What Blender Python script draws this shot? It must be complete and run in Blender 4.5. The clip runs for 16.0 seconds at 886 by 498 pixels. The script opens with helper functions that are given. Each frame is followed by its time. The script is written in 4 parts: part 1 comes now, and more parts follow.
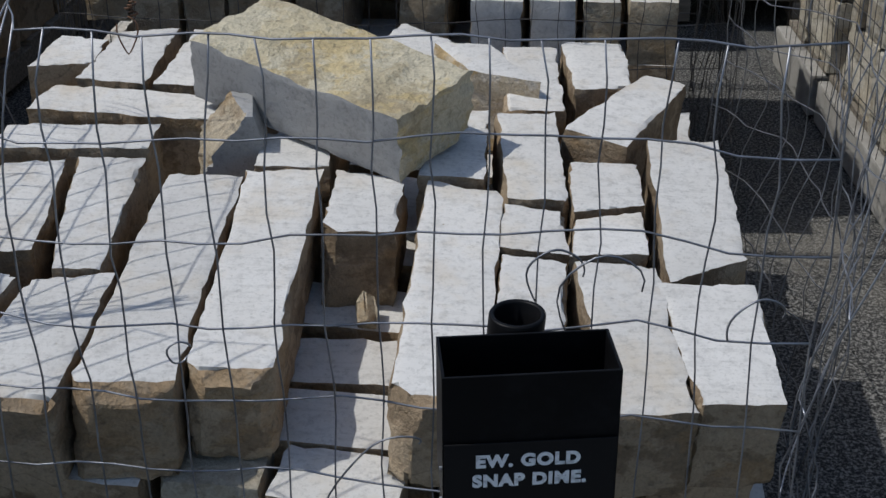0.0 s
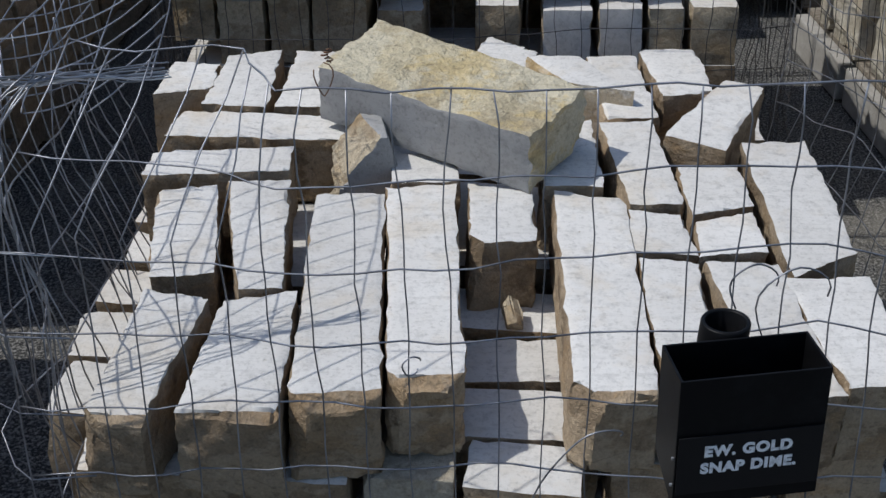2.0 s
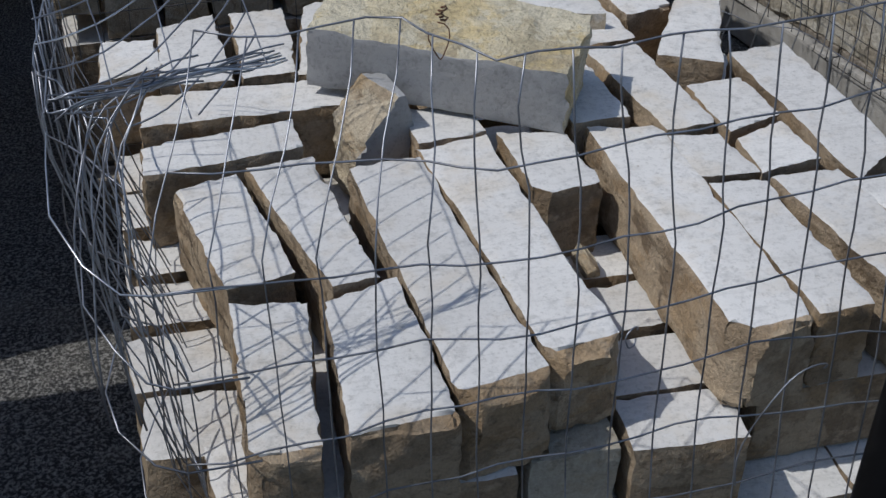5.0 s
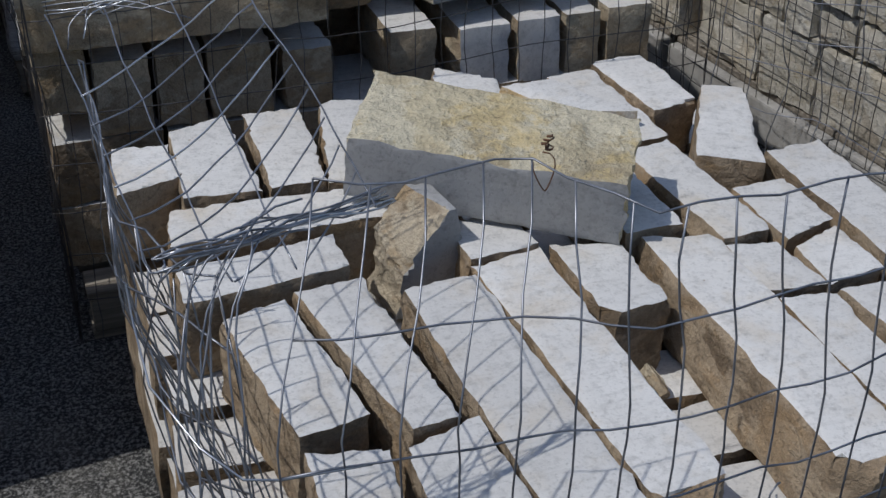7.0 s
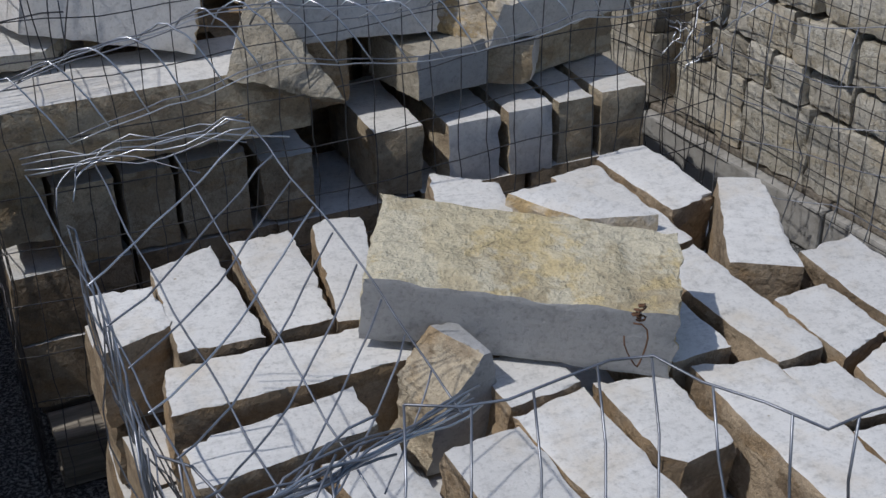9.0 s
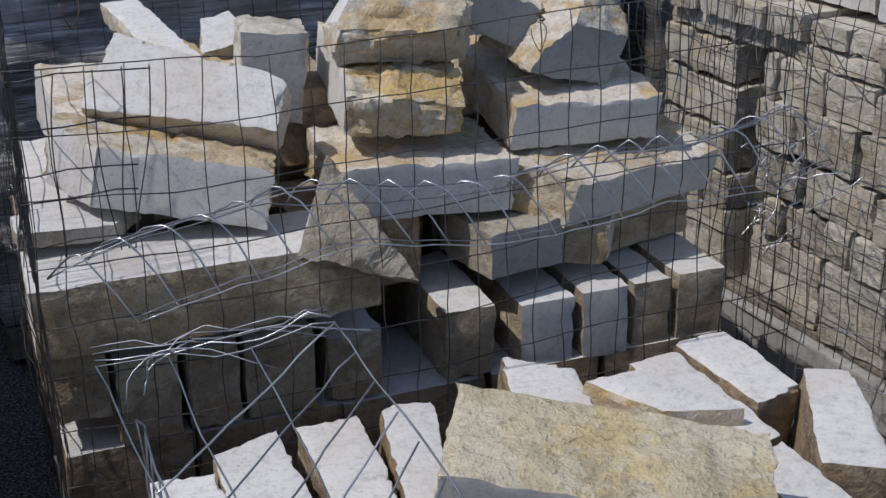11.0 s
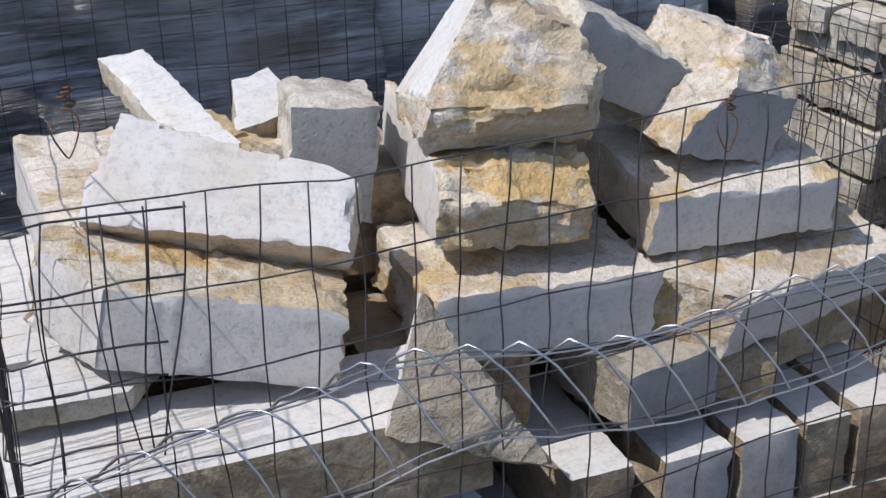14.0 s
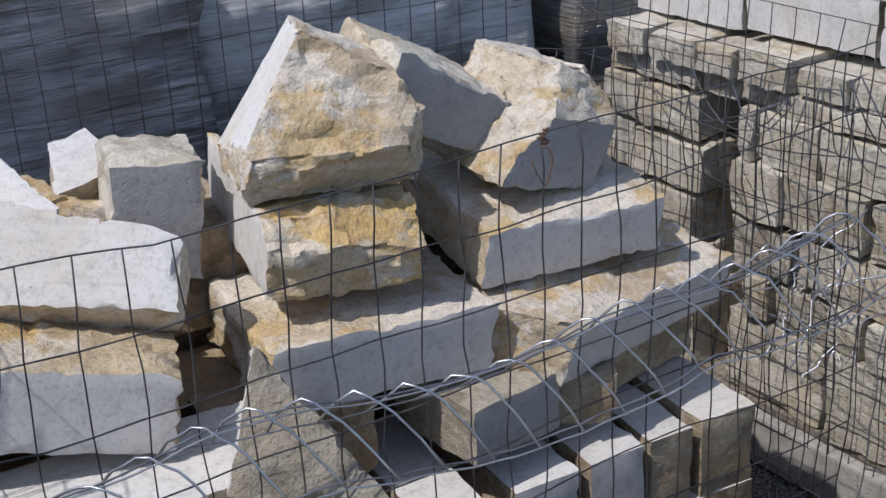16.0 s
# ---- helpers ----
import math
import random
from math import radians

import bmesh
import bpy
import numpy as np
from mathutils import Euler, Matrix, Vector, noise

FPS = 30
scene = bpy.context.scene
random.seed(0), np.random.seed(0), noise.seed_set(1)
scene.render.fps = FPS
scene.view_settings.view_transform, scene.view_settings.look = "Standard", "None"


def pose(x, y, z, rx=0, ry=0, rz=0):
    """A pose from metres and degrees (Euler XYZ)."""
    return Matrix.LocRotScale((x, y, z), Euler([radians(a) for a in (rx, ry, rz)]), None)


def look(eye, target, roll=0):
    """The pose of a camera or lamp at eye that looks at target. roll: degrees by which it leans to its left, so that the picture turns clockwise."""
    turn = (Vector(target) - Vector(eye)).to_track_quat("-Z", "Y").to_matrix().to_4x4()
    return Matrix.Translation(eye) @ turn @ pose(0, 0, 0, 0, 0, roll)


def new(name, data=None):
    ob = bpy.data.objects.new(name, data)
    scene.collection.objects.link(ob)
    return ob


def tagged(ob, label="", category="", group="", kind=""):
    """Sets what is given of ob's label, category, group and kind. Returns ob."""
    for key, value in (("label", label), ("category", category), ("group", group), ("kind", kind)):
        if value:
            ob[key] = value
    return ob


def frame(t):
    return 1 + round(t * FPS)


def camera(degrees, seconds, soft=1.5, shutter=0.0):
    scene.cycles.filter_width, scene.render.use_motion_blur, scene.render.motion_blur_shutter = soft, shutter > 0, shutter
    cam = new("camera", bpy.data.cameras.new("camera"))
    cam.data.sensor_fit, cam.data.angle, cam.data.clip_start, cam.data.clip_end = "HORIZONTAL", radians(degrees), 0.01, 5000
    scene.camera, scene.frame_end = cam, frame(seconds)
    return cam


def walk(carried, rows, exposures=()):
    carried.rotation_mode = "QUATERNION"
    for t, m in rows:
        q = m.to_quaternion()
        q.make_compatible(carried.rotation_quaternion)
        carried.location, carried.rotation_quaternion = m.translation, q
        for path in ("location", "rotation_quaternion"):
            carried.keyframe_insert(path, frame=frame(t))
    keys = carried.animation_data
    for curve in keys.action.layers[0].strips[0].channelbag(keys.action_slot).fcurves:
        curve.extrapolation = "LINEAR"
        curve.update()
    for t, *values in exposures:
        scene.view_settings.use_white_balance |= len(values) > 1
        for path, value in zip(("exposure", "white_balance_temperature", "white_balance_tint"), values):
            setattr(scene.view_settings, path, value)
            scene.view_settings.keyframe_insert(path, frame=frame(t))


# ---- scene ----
cam = camera(37.7, 16.0)
PATH = [
    (0, (0.319, -0.152, 1.456), (0.118, 1.603, 0.517), -0.4),
    (0.5, (0.294, -0.192, 1.489), (0.051, 1.536, 0.512), -0.9),
    (1, (0.217, -0.185, 1.538), (-0.042, 1.518, 0.522), -0.8),
    (1.5, (0.129, -0.22, 1.56), (-0.064, 1.477, 0.52), -0.6),
    (2, (0.01, -0.324, 1.61), (-0.112, 1.417, 0.632), -1.6),
    (2.5, (-0.065, -0.389, 1.62), (-0.136, 1.372, 0.673), -1.1),
    (3, (-0.095, -0.427, 1.62), (-0.132, 1.352, 0.706), 0.0),
    (3.5, (-0.173, -0.351, 1.598), (-0.188, 1.377, 0.59), -0.9),
    (3.7, (-0.219, -0.296, 1.59), (-0.223, 1.419, 0.56), -2.4),
    (5.8, (-0.832, -0.052, 1.637), (-0.235, 1.521, 0.556), 0.6),
    (6, (-0.854, -0.038, 1.65), (-0.232, 1.535, 0.582), 0.8),
    (6.5, (-0.882, 0.026, 1.641), (-0.273, 1.621, 0.599), 0.7),
    (7, (-0.846, 0.144, 1.641), (-0.304, 1.769, 0.609), -0.2),
    (7.5, (-0.829, 0.268, 1.63), (-0.299, 1.9, 0.602), 0.6),
    (8, (-0.863, 0.385, 1.625), (-0.213, 1.972, 0.596), -1.0),
    (8.2, (-0.891, 0.416, 1.639), (-0.214, 1.991, 0.608), -0.7),
    (10.3, (-0.927, 0.502, 1.691), (-0.275, 2.189, 0.835), -1.5),
    (10.5, (-0.931, 0.517, 1.691), (-0.288, 2.219, 0.858), -1.1),
    (11, (-0.921, 0.578, 1.69), (-0.27, 2.3, 0.909), -0.7),
    (11.5, (-0.866, 0.711, 1.687), (-0.311, 2.486, 0.95), -1.3),
    (12, (-0.776, 0.826, 1.698), (-0.316, 2.633, 0.976), 0.0),
    (12.5, (-0.805, 0.999, 1.699), (-0.286, 2.759, 0.904), -0.2),
    (13, (-0.841, 1.131, 1.7), (-0.262, 2.86, 0.878), -1.1),
    (13.5, (-0.848, 1.236, 1.697), (-0.225, 2.951, 0.876), -1.7),
    (14, (-0.856, 1.309, 1.691), (-0.192, 2.999, 0.854), -1.0),
    (14.5, (-0.862, 1.327, 1.69), (-0.159, 3.007, 0.863), -0.5),
    (15, (-0.851, 1.321, 1.702), (-0.108, 2.989, 0.886), -0.9),
    (15.5, (-0.839, 1.324, 1.705), (-0.043, 2.971, 0.895), -1.4),
    (16, (-0.81, 1.302, 1.71), (0.054, 2.917, 0.905), -2.7),
]
EXPOSURE = [(0, -0.15, 6150, 9), (0.5, -0.08, 6150, 9.5), (1, 0.09, 6150, 9.5), (2, 0.06, 6150, 9.5), (3.5, 0.03, 6100, 10), (6, -0.24, 6000, 10), (7, -0.24, 6000, 10.5), (8, -0.22, 6000, 10.5), (10.5, -0.06, 6100, 13), (11, -0.05, 6120, 13.5),
            (12, 0.12, 6150, 14), (12.5, 0.32, 6150, 14), (14, 0.37, 6150, 14), (16, 0.20, 6150, 14)]
walk(cam, [(t, look(eye, target, roll)) for t, eye, target, roll in PATH], EXPOSURE)


# ---- world, sun ----
SUN_DIR = Vector((0.64, 0.05, -1.0)).normalized()
world = bpy.data.worlds.new("world")
scene.world = world
world.use_nodes = True
wn = world.node_tree.nodes
sky = wn.new("ShaderNodeTexSky")
sky.sky_type, sky.sun_disc = "NISHITA", False
sky.sun_elevation = math.asin(-SUN_DIR.z)
sky.sun_rotation = math.atan2(-SUN_DIR.x, -SUN_DIR.y)
wn["Background"].inputs["Strength"].default_value = 0.114
world.node_tree.links.new(sky.outputs["Color"], wn["Background"].inputs["Color"])
sun = new("sun", bpy.data.lights.new("sun", "SUN"))
sun.data.energy, sun.data.angle, sun.data.color = 3.0, radians(0.53), (1.0, 0.95, 0.87)
sun.matrix_world = Matrix.Translation((-3, 3, 6)) @ SUN_DIR.to_track_quat("-Z", "Y").to_matrix().to_4x4()


# ---- materials ----
class Nodes:
    """A small builder for one node material."""

    def __init__(self, name, rough=0.8, metal=0.0, coord="Object"):
        self.mat = bpy.data.materials.new(name)
        self.mat.use_nodes = True
        self.tree = self.mat.node_tree
        self.bsdf = self.tree.nodes["Principled BSDF"]
        self.bsdf.inputs["Roughness"].default_value = rough
        self.bsdf.inputs["Metallic"].default_value = metal
        self.co = self.tree.nodes.new("ShaderNodeTexCoord").outputs[coord]
        info = self.tree.nodes.new("ShaderNodeObjectInfo")
        self.rand = info.outputs["Random"]
        shift = self.add("ShaderNodeVectorMath", operation="MULTIPLY_ADD")
        self.link(self.rand, shift.inputs[0])
        shift.inputs[1].default_value = (37.0, 23.0, 11.0)
        self.link(self.co, shift.inputs[2])
        self.co = shift.outputs[0]

    def add(self, kind, **attrs):
        n = self.tree.nodes.new(kind)
        for k, v in attrs.items():
            setattr(n, k, v)
        return n

    def link(self, a, b):
        self.tree.links.new(a, b)

    def stretched(self, scale):
        m = self.add("ShaderNodeVectorMath", operation="MULTIPLY")
        self.link(self.co, m.inputs[0])
        m.inputs[1].default_value = scale
        return m.outputs[0]

    def noise(self, scale, detail=4.0, rough=0.55, stretch=None):
        n = self.add("ShaderNodeTexNoise")
        n.inputs["Scale"].default_value = scale
        n.inputs["Detail"].default_value = detail
        n.inputs["Roughness"].default_value = rough
        self.link(self.stretched(stretch) if stretch else self.co, n.inputs["Vector"])
        return n.outputs["Fac"]

    def voronoi(self, scale, feature="F1"):
        n = self.add("ShaderNodeTexVoronoi", feature=feature)
        n.inputs["Scale"].default_value = scale
        self.link(self.co, n.inputs["Vector"])
        return n.outputs["Distance"]

    def ramp(self, fac, *stops):
        n = self.add("ShaderNodeValToRGB")
        el = n.color_ramp.elements
        while len(el) < len(stops):
            el.new(0.5)
        for e, (p, c) in zip(el, stops):
            e.position = p
            e.color = (c, c, c, 1) if isinstance(c, (int, float)) else (*c, 1)
        self.link(fac, n.inputs[0])
        return n.outputs["Color"]

    def mix(self, fac, a, b, mode="MIX"):
        n = self.add("ShaderNodeMix", data_type="RGBA", blend_type=mode)
        for sock, v in ((n.inputs[0], fac), (n.inputs[6], a), (n.inputs[7], b)):
            if isinstance(v, (int, float)):
                sock.default_value = v
            elif isinstance(v, tuple):
                sock.default_value = (*v, 1)
            else:
                self.link(v, sock)
        return n.outputs[2]

    def math(self, op, a, b):
        n = self.add("ShaderNodeMath", operation=op)
        for sock, v in ((n.inputs[0], a), (n.inputs[1], b)):
            if isinstance(v, (int, float)):
                sock.default_value = v
            else:
                self.link(v, sock)
        return n.outputs[0]

    def colour(self, c):
        if isinstance(c, tuple):
            self.bsdf.inputs["Base Color"].default_value = (*c, 1)
        else:
            self.link(c, self.bsdf.inputs["Base Color"])

    def bump(self, *layers):
        last = None
        for height, strength, dist in layers:
            b = self.add("ShaderNodeBump")
            b.inputs["Strength"].default_value = strength
            b.inputs["Distance"].default_value = dist
            self.link(height, b.inputs["Height"])
            if last:
                self.link(last, b.inputs["Normal"])
            last = b.outputs["Normal"]
        self.link(last, self.bsdf.inputs["Normal"])


def sawn_limestone(name, pale, dark, stain, amount):
    """Sawn stone: pale, fine pits, faint saw lines across the length, rusty stains."""
    n = Nodes(name, 0.85)
    big = n.noise(5.0, 3.0)
    fine = n.noise(140.0, 3.0, 0.7)
    lines = n.noise(13.0, 4.0, 0.65, stretch=(0.8, 6.0, 1.0))
    c = n.mix(n.ramp(big, (0.3, 0.0), (0.7, 1.0)), dark, pale)
    c = n.mix(n.ramp(lines, (0.36, 0.22), (0.46, 0.0)), c, tuple(0.62 * v for v in dark))
    c = n.mix(n.ramp(fine, (0.30, 0.45), (0.46, 0.0)), c, tuple(0.5 * v for v in dark))
    c = n.mix(n.ramp(n.noise(4.1, 5.0, 0.7), (0.52, 0.0), (0.72, amount)), c, stain)
    tone = n.math("MULTIPLY_ADD", n.rand, 0.16)
    tone.node.inputs[2].default_value = 0.88
    c = n.mix(1.0, c, tone, "MULTIPLY")
    n.colour(c)
    pits = n.voronoi(75.0)
    patch = n.noise(7.0, 4.0, 0.6)
    c = n.mix(n.ramp(n.math("ADD", n.math("ADD", pits, n.noise(30.0, 3.0)), patch), (0.78, 0.75), (0.90, 0.0)), c, (0.27, 0.215, 0.13))
    n.colour(c)
    crumb = n.noise(48.0, 5.0, 0.75)
    c = n.mix(1.0, c, n.ramp(crumb, (0.30, 0.78), (0.50, 1.05)), "MULTIPLY")
    n.colour(c)
    n.bump((lines, 0.2, 0.003), (crumb, 0.28, 0.004), (fine, 0.45, 0.002), (n.ramp(n.math("ADD", pits, patch), (0.48, 0.0), (0.62, 1.0)), 0.3, 0.003))
    return n.mat


def split_limestone(name, light, mid, dark, rust, amount, bump=0.9):
    """Split stone: broad cream and tan fields, rust patches, thin cracks, crumbly grain."""
    n = Nodes(name, 0.92)
    a = n.noise(5.0, 6.0, 0.58)
    b = n.noise(26.0, 5.0, 0.62)
    g = n.noise(230.0, 2.0, 0.6)
    m = n.noise(75.0, 5.0, 0.72)
    c = n.mix(n.ramp(a, (0.36, 0.0), (0.60, 1.0)), dark, mid)
    c = n.mix(n.ramp(n.noise(6.5, 6.0, 0.62, stretch=(1, 1, 1.5)), (0.47, 0.0), (0.51, 0.8)), c, light)
    c = n.mix(n.ramp(n.noise(5.0, 7.0, 0.68, stretch=(1, 1, 2.0)), (0.53, 0.0), (0.575, amount)), c, rust)
    c = n.mix(n.ramp(b, (0.52, 0.0), (0.66, 0.5)), c, light)
    c = n.mix(n.ramp(b, (0.28, 0.5), (0.40, 0.0)), c, tuple(0.55 * v for v in dark))
    crack = n.noise(3.6, 2.5, 0.5, stretch=(1, 1, 2.0))
    c = n.mix(n.ramp(crack, (0.490, 0.0), (0.497, 0.32), (0.504, 0.0)), c, tuple(0.5 * v for v in dark))
    c = n.mix(1.0, c, n.ramp(g, (0.32, 0.84), (0.68, 1.06)), "MULTIPLY")
    c = n.mix(1.0, c, n.ramp(m, (0.30, 0.62), (0.44, 0.95), (0.62, 1.08)), "MULTIPLY")
    tone = n.math("MULTIPLY_ADD", n.rand, 0.24)
    tone.node.inputs[2].default_value = 0.84
    c = n.mix(1.0, c, tone, "MULTIPLY")
    n.colour(c)
    n.bump((a, bump, 0.02), (b, bump, 0.008), (n.ramp(crack, (0.487, 1.0), (0.497, 0.0), (0.507, 1.0)), 0.22, 0.004), (m, 0.8, 0.006), (g, 0.5, 0.003))
    return n.mat


SAWN_TOP = sawn_limestone("sawn_limestone_bleached", (0.64, 0.625, 0.595), (0.56, 0.54, 0.505), (0.50, 0.40, 0.26), 0.5)
SAWN_FACE = sawn_limestone("sawn_limestone_grey", (0.64, 0.62, 0.595), (0.56, 0.545, 0.52), (0.45, 0.36, 0.23), 0.30)
SPLIT = split_limestone("split_limestone_brown", (0.405, 0.315, 0.212), (0.295, 0.218, 0.138), (0.18, 0.128, 0.077), (0.33, 0.215, 0.105), 0.5)
SPLIT_GOLD = split_limestone("split_limestone_golden", (0.69, 0.63, 0.54), (0.59, 0.50, 0.365), (0.45, 0.35, 0.23), (0.54, 0.38, 0.17), 0.8, 0.8)
SPLIT_OLIVE = split_limestone("split_limestone_straw", (0.61, 0.55, 0.405), (0.55, 0.475, 0.315), (0.39, 0.32, 0.20), (0.56, 0.43, 0.20), 0.65, 1.5)
SPLIT_OCHRE = split_limestone("split_limestone_ochre", (0.66, 0.59, 0.47), (0.58, 0.46, 0.29), (0.43, 0.32, 0.18), (0.55, 0.37, 0.14), 0.9, 0.8)
SPLIT_TAN = split_limestone("split_limestone_tan", (0.53, 0.45, 0.325), (0.405, 0.325, 0.22), (0.275, 0.212, 0.14), (0.42, 0.295, 0.155), 0.5)
SPLIT_SLATE = split_limestone("split_limestone_grey_brown", (0.40, 0.36, 0.285), (0.31, 0.275, 0.21), (0.22, 0.19, 0.14), (0.33, 0.26, 0.16), 0.3)
SPLIT_GREY = split_limestone("split_limestone_weathered", (0.59, 0.55, 0.465), (0.505, 0.46, 0.365), (0.365, 0.315, 0.24), (0.50, 0.39, 0.23), 0.4)
# Grey sawn stone, darkened further: shade on its faces is in the colour.
SHADED_SAWN = sawn_limestone("sawn_limestone_shaded_grey", (0.37, 0.365, 0.36), (0.30, 0.30, 0.297), (0.28, 0.25, 0.2), 0.2)

n = Nodes("asphalt", 0.9)
grit = n.voronoi(120.0)
c = n.mix(n.ramp(n.noise(130.0, 4.0, 0.85), (0.48, 0.0), (0.59, 1.0)), (0.019, 0.019, 0.019), (0.27, 0.262, 0.245))
c = n.mix(n.ramp(n.noise(2.2, 6.0, 0.65), (0.55, 0.0), (0.75, 0.6)), c, (0.26, 0.24, 0.20))
n.colour(c)
n.bump((n.noise(180.0, 3.0, 0.7), 0.9, 0.006), (grit, 0.5, 0.004))
ASPHALT = n.mat

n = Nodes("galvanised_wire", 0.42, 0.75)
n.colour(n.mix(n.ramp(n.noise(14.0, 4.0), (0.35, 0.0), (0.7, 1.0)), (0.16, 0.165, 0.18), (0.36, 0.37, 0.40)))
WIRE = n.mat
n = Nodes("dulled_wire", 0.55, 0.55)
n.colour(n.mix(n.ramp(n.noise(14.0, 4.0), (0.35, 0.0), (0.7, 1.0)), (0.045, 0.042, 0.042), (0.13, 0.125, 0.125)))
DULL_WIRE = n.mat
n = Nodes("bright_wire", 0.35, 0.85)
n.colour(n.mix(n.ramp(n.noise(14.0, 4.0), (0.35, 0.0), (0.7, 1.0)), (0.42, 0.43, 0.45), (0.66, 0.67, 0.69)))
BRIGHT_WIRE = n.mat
n = Nodes("rusty_wire", 0.7, 0.3)
n.colour(n.mix(n.noise(90.0), (0.07, 0.045, 0.03), (0.20, 0.09, 0.04)))
RUSTY = n.mat
n = Nodes("weathered_pallet_wood", 0.9)
grain = n.noise(6.0, 5.0, 0.65, stretch=(1.0, 14.0, 14.0))
n.colour(n.mix(n.ramp(grain, (0.3, 0.0), (0.7, 1.0)), (0.10, 0.08, 0.058), (0.30, 0.265, 0.215)))
n.bump((grain, 0.6, 0.004))
WOOD = n.mat
n = Nodes("black_paint", 0.45)
n.bsdf.inputs["Specular IOR Level"].default_value = 0.14
n.colour(n.mix(n.ramp(n.noise(18.0, 5.0, 0.7), (0.5, 0.0), (0.8, 1.0)), (0.004, 0.004, 0.0045), (0.011, 0.011, 0.012)))
n.bump((n.noise(260.0, 2.0), 0.12, 0.001))
BLACK = n.mat
n = Nodes("black_plastic_label", 0.5)
n.bsdf.inputs["Specular IOR Level"].default_value = 0.25
n.colour((0.006, 0.006, 0.007))
LABEL = n.mat
n = Nodes("white_lettering", 0.6)
n.colour(n.mix(n.ramp(n.noise(120.0, 3.0), (0.35, 0.0), (0.5, 1.0)), (0.55, 0.55, 0.55), (0.80, 0.80, 0.80)))
WHITE = n.mat


def film_material(name, dark, light):
    """Stretch film over stone: hazy, glossy, streaked along its wraps. Highlights and fold shading are put into the
    base colour.
    """
    n = Nodes(name, 0.22)
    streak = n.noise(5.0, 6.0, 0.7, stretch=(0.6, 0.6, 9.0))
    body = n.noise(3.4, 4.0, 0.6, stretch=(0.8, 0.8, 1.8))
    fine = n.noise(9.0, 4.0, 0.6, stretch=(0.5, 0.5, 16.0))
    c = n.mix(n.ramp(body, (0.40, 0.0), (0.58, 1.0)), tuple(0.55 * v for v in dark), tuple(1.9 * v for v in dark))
    # pale streaks double as the film's highlights, mixed in as colour
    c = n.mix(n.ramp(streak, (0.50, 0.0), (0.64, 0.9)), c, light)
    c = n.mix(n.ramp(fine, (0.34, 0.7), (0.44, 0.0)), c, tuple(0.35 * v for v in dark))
    n.colour(c)
    c = n.mix(n.ramp(n.noise(3.3, 4.0, 0.6, stretch=(1, 1, 2.5)), (0.50, 0.0), (0.62, 0.6)), c, (0.27, 0.225, 0.16))
    n.colour(c)
    n.bump((streak, 0.9, 0.03), (fine, 0.7, 0.010), (n.noise(12.0, 3.0), 0.6, 0.02))
    return n.mat


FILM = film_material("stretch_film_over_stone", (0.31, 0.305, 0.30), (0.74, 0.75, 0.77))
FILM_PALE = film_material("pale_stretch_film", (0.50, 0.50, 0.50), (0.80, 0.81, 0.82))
# Darker copy of the film, with the shade round those loads in its colour.
FILM_SHADED = film_material("shaded_stretch_film", (0.10, 0.097, 0.093), (0.26, 0.26, 0.265))

n = Nodes("concrete_plank", 0.9)
n.colour(n.mix(n.ramp(n.noise(9.0, 6.0, 0.7), (0.3, 0.0), (0.7, 1.0)), (0.24, 0.225, 0.20), (0.40, 0.385, 0.355)))
n.bump((n.noise(60.0, 4.0, 0.7), 0.6, 0.006))
CONCRETE = n.mat

# ---- mesh helpers ----
def part(name, bm, material, parent=None, label=""):
    me = bpy.data.meshes.new(name)
    bm.to_mesh(me)
    bm.free()
    for m in material if isinstance(material, (list, tuple)) else (material,):
        me.materials.append(m)
    ob = new(name, me)
    ob.parent = parent
    if label:
        ob["label"] = label
    return ob


def box_bm(size, centre=(0, 0, 0), bevel=0.0):
    bm = bmesh.new()
    bmesh.ops.create_cube(bm, size=1.0, matrix=Matrix.Translation(centre) @ Matrix.Diagonal((*size, 1)))
    if bevel:
        bmesh.ops.bevel(bm, geom=bm.edges[:], offset=bevel, segments=2, affect="EDGES", profile=0.6)
    return bm


def tube(bm, pts, r, sides=4):
    """A bent round bar through pts."""
    pts = [Vector(p) for p in pts]
    rings = []
    side = None
    for i, p in enumerate(pts):
        d = (pts[min(i + 1, len(pts) - 1)] - pts[max(i - 1, 0)]).normalized()
        if side is None:
            side = d.orthogonal().normalized()
        side = (side - d * side.dot(d)).normalized()
        up = d.cross(side)
        rings.append([bm.verts.new(p + r * (math.cos(a) * side + math.sin(a) * up)) for a in (math.tau * k / sides for k in range(sides))])
    for a, b in zip(rings, rings[1:]):
        for k in range(sides):
            f = bm.faces.new((a[k], a[(k + 1) % sides], b[(k + 1) % sides], b[k]))
            f.smooth = True
    bm.faces.new(rings[0][::-1])
    bm.faces.new(rings[-1])
    return bm


def fbm(p, scale, seed, octaves=3):
    v, amp = 0.0, 1.0
    q = Vector(p) * scale + Vector((seed * 7.31, seed * 3.17, seed * 1.93))
    for _ in range(octaves):
        v += amp * noise.noise(q)
        q = q * 2.1
        amp *= 0.5
    return v


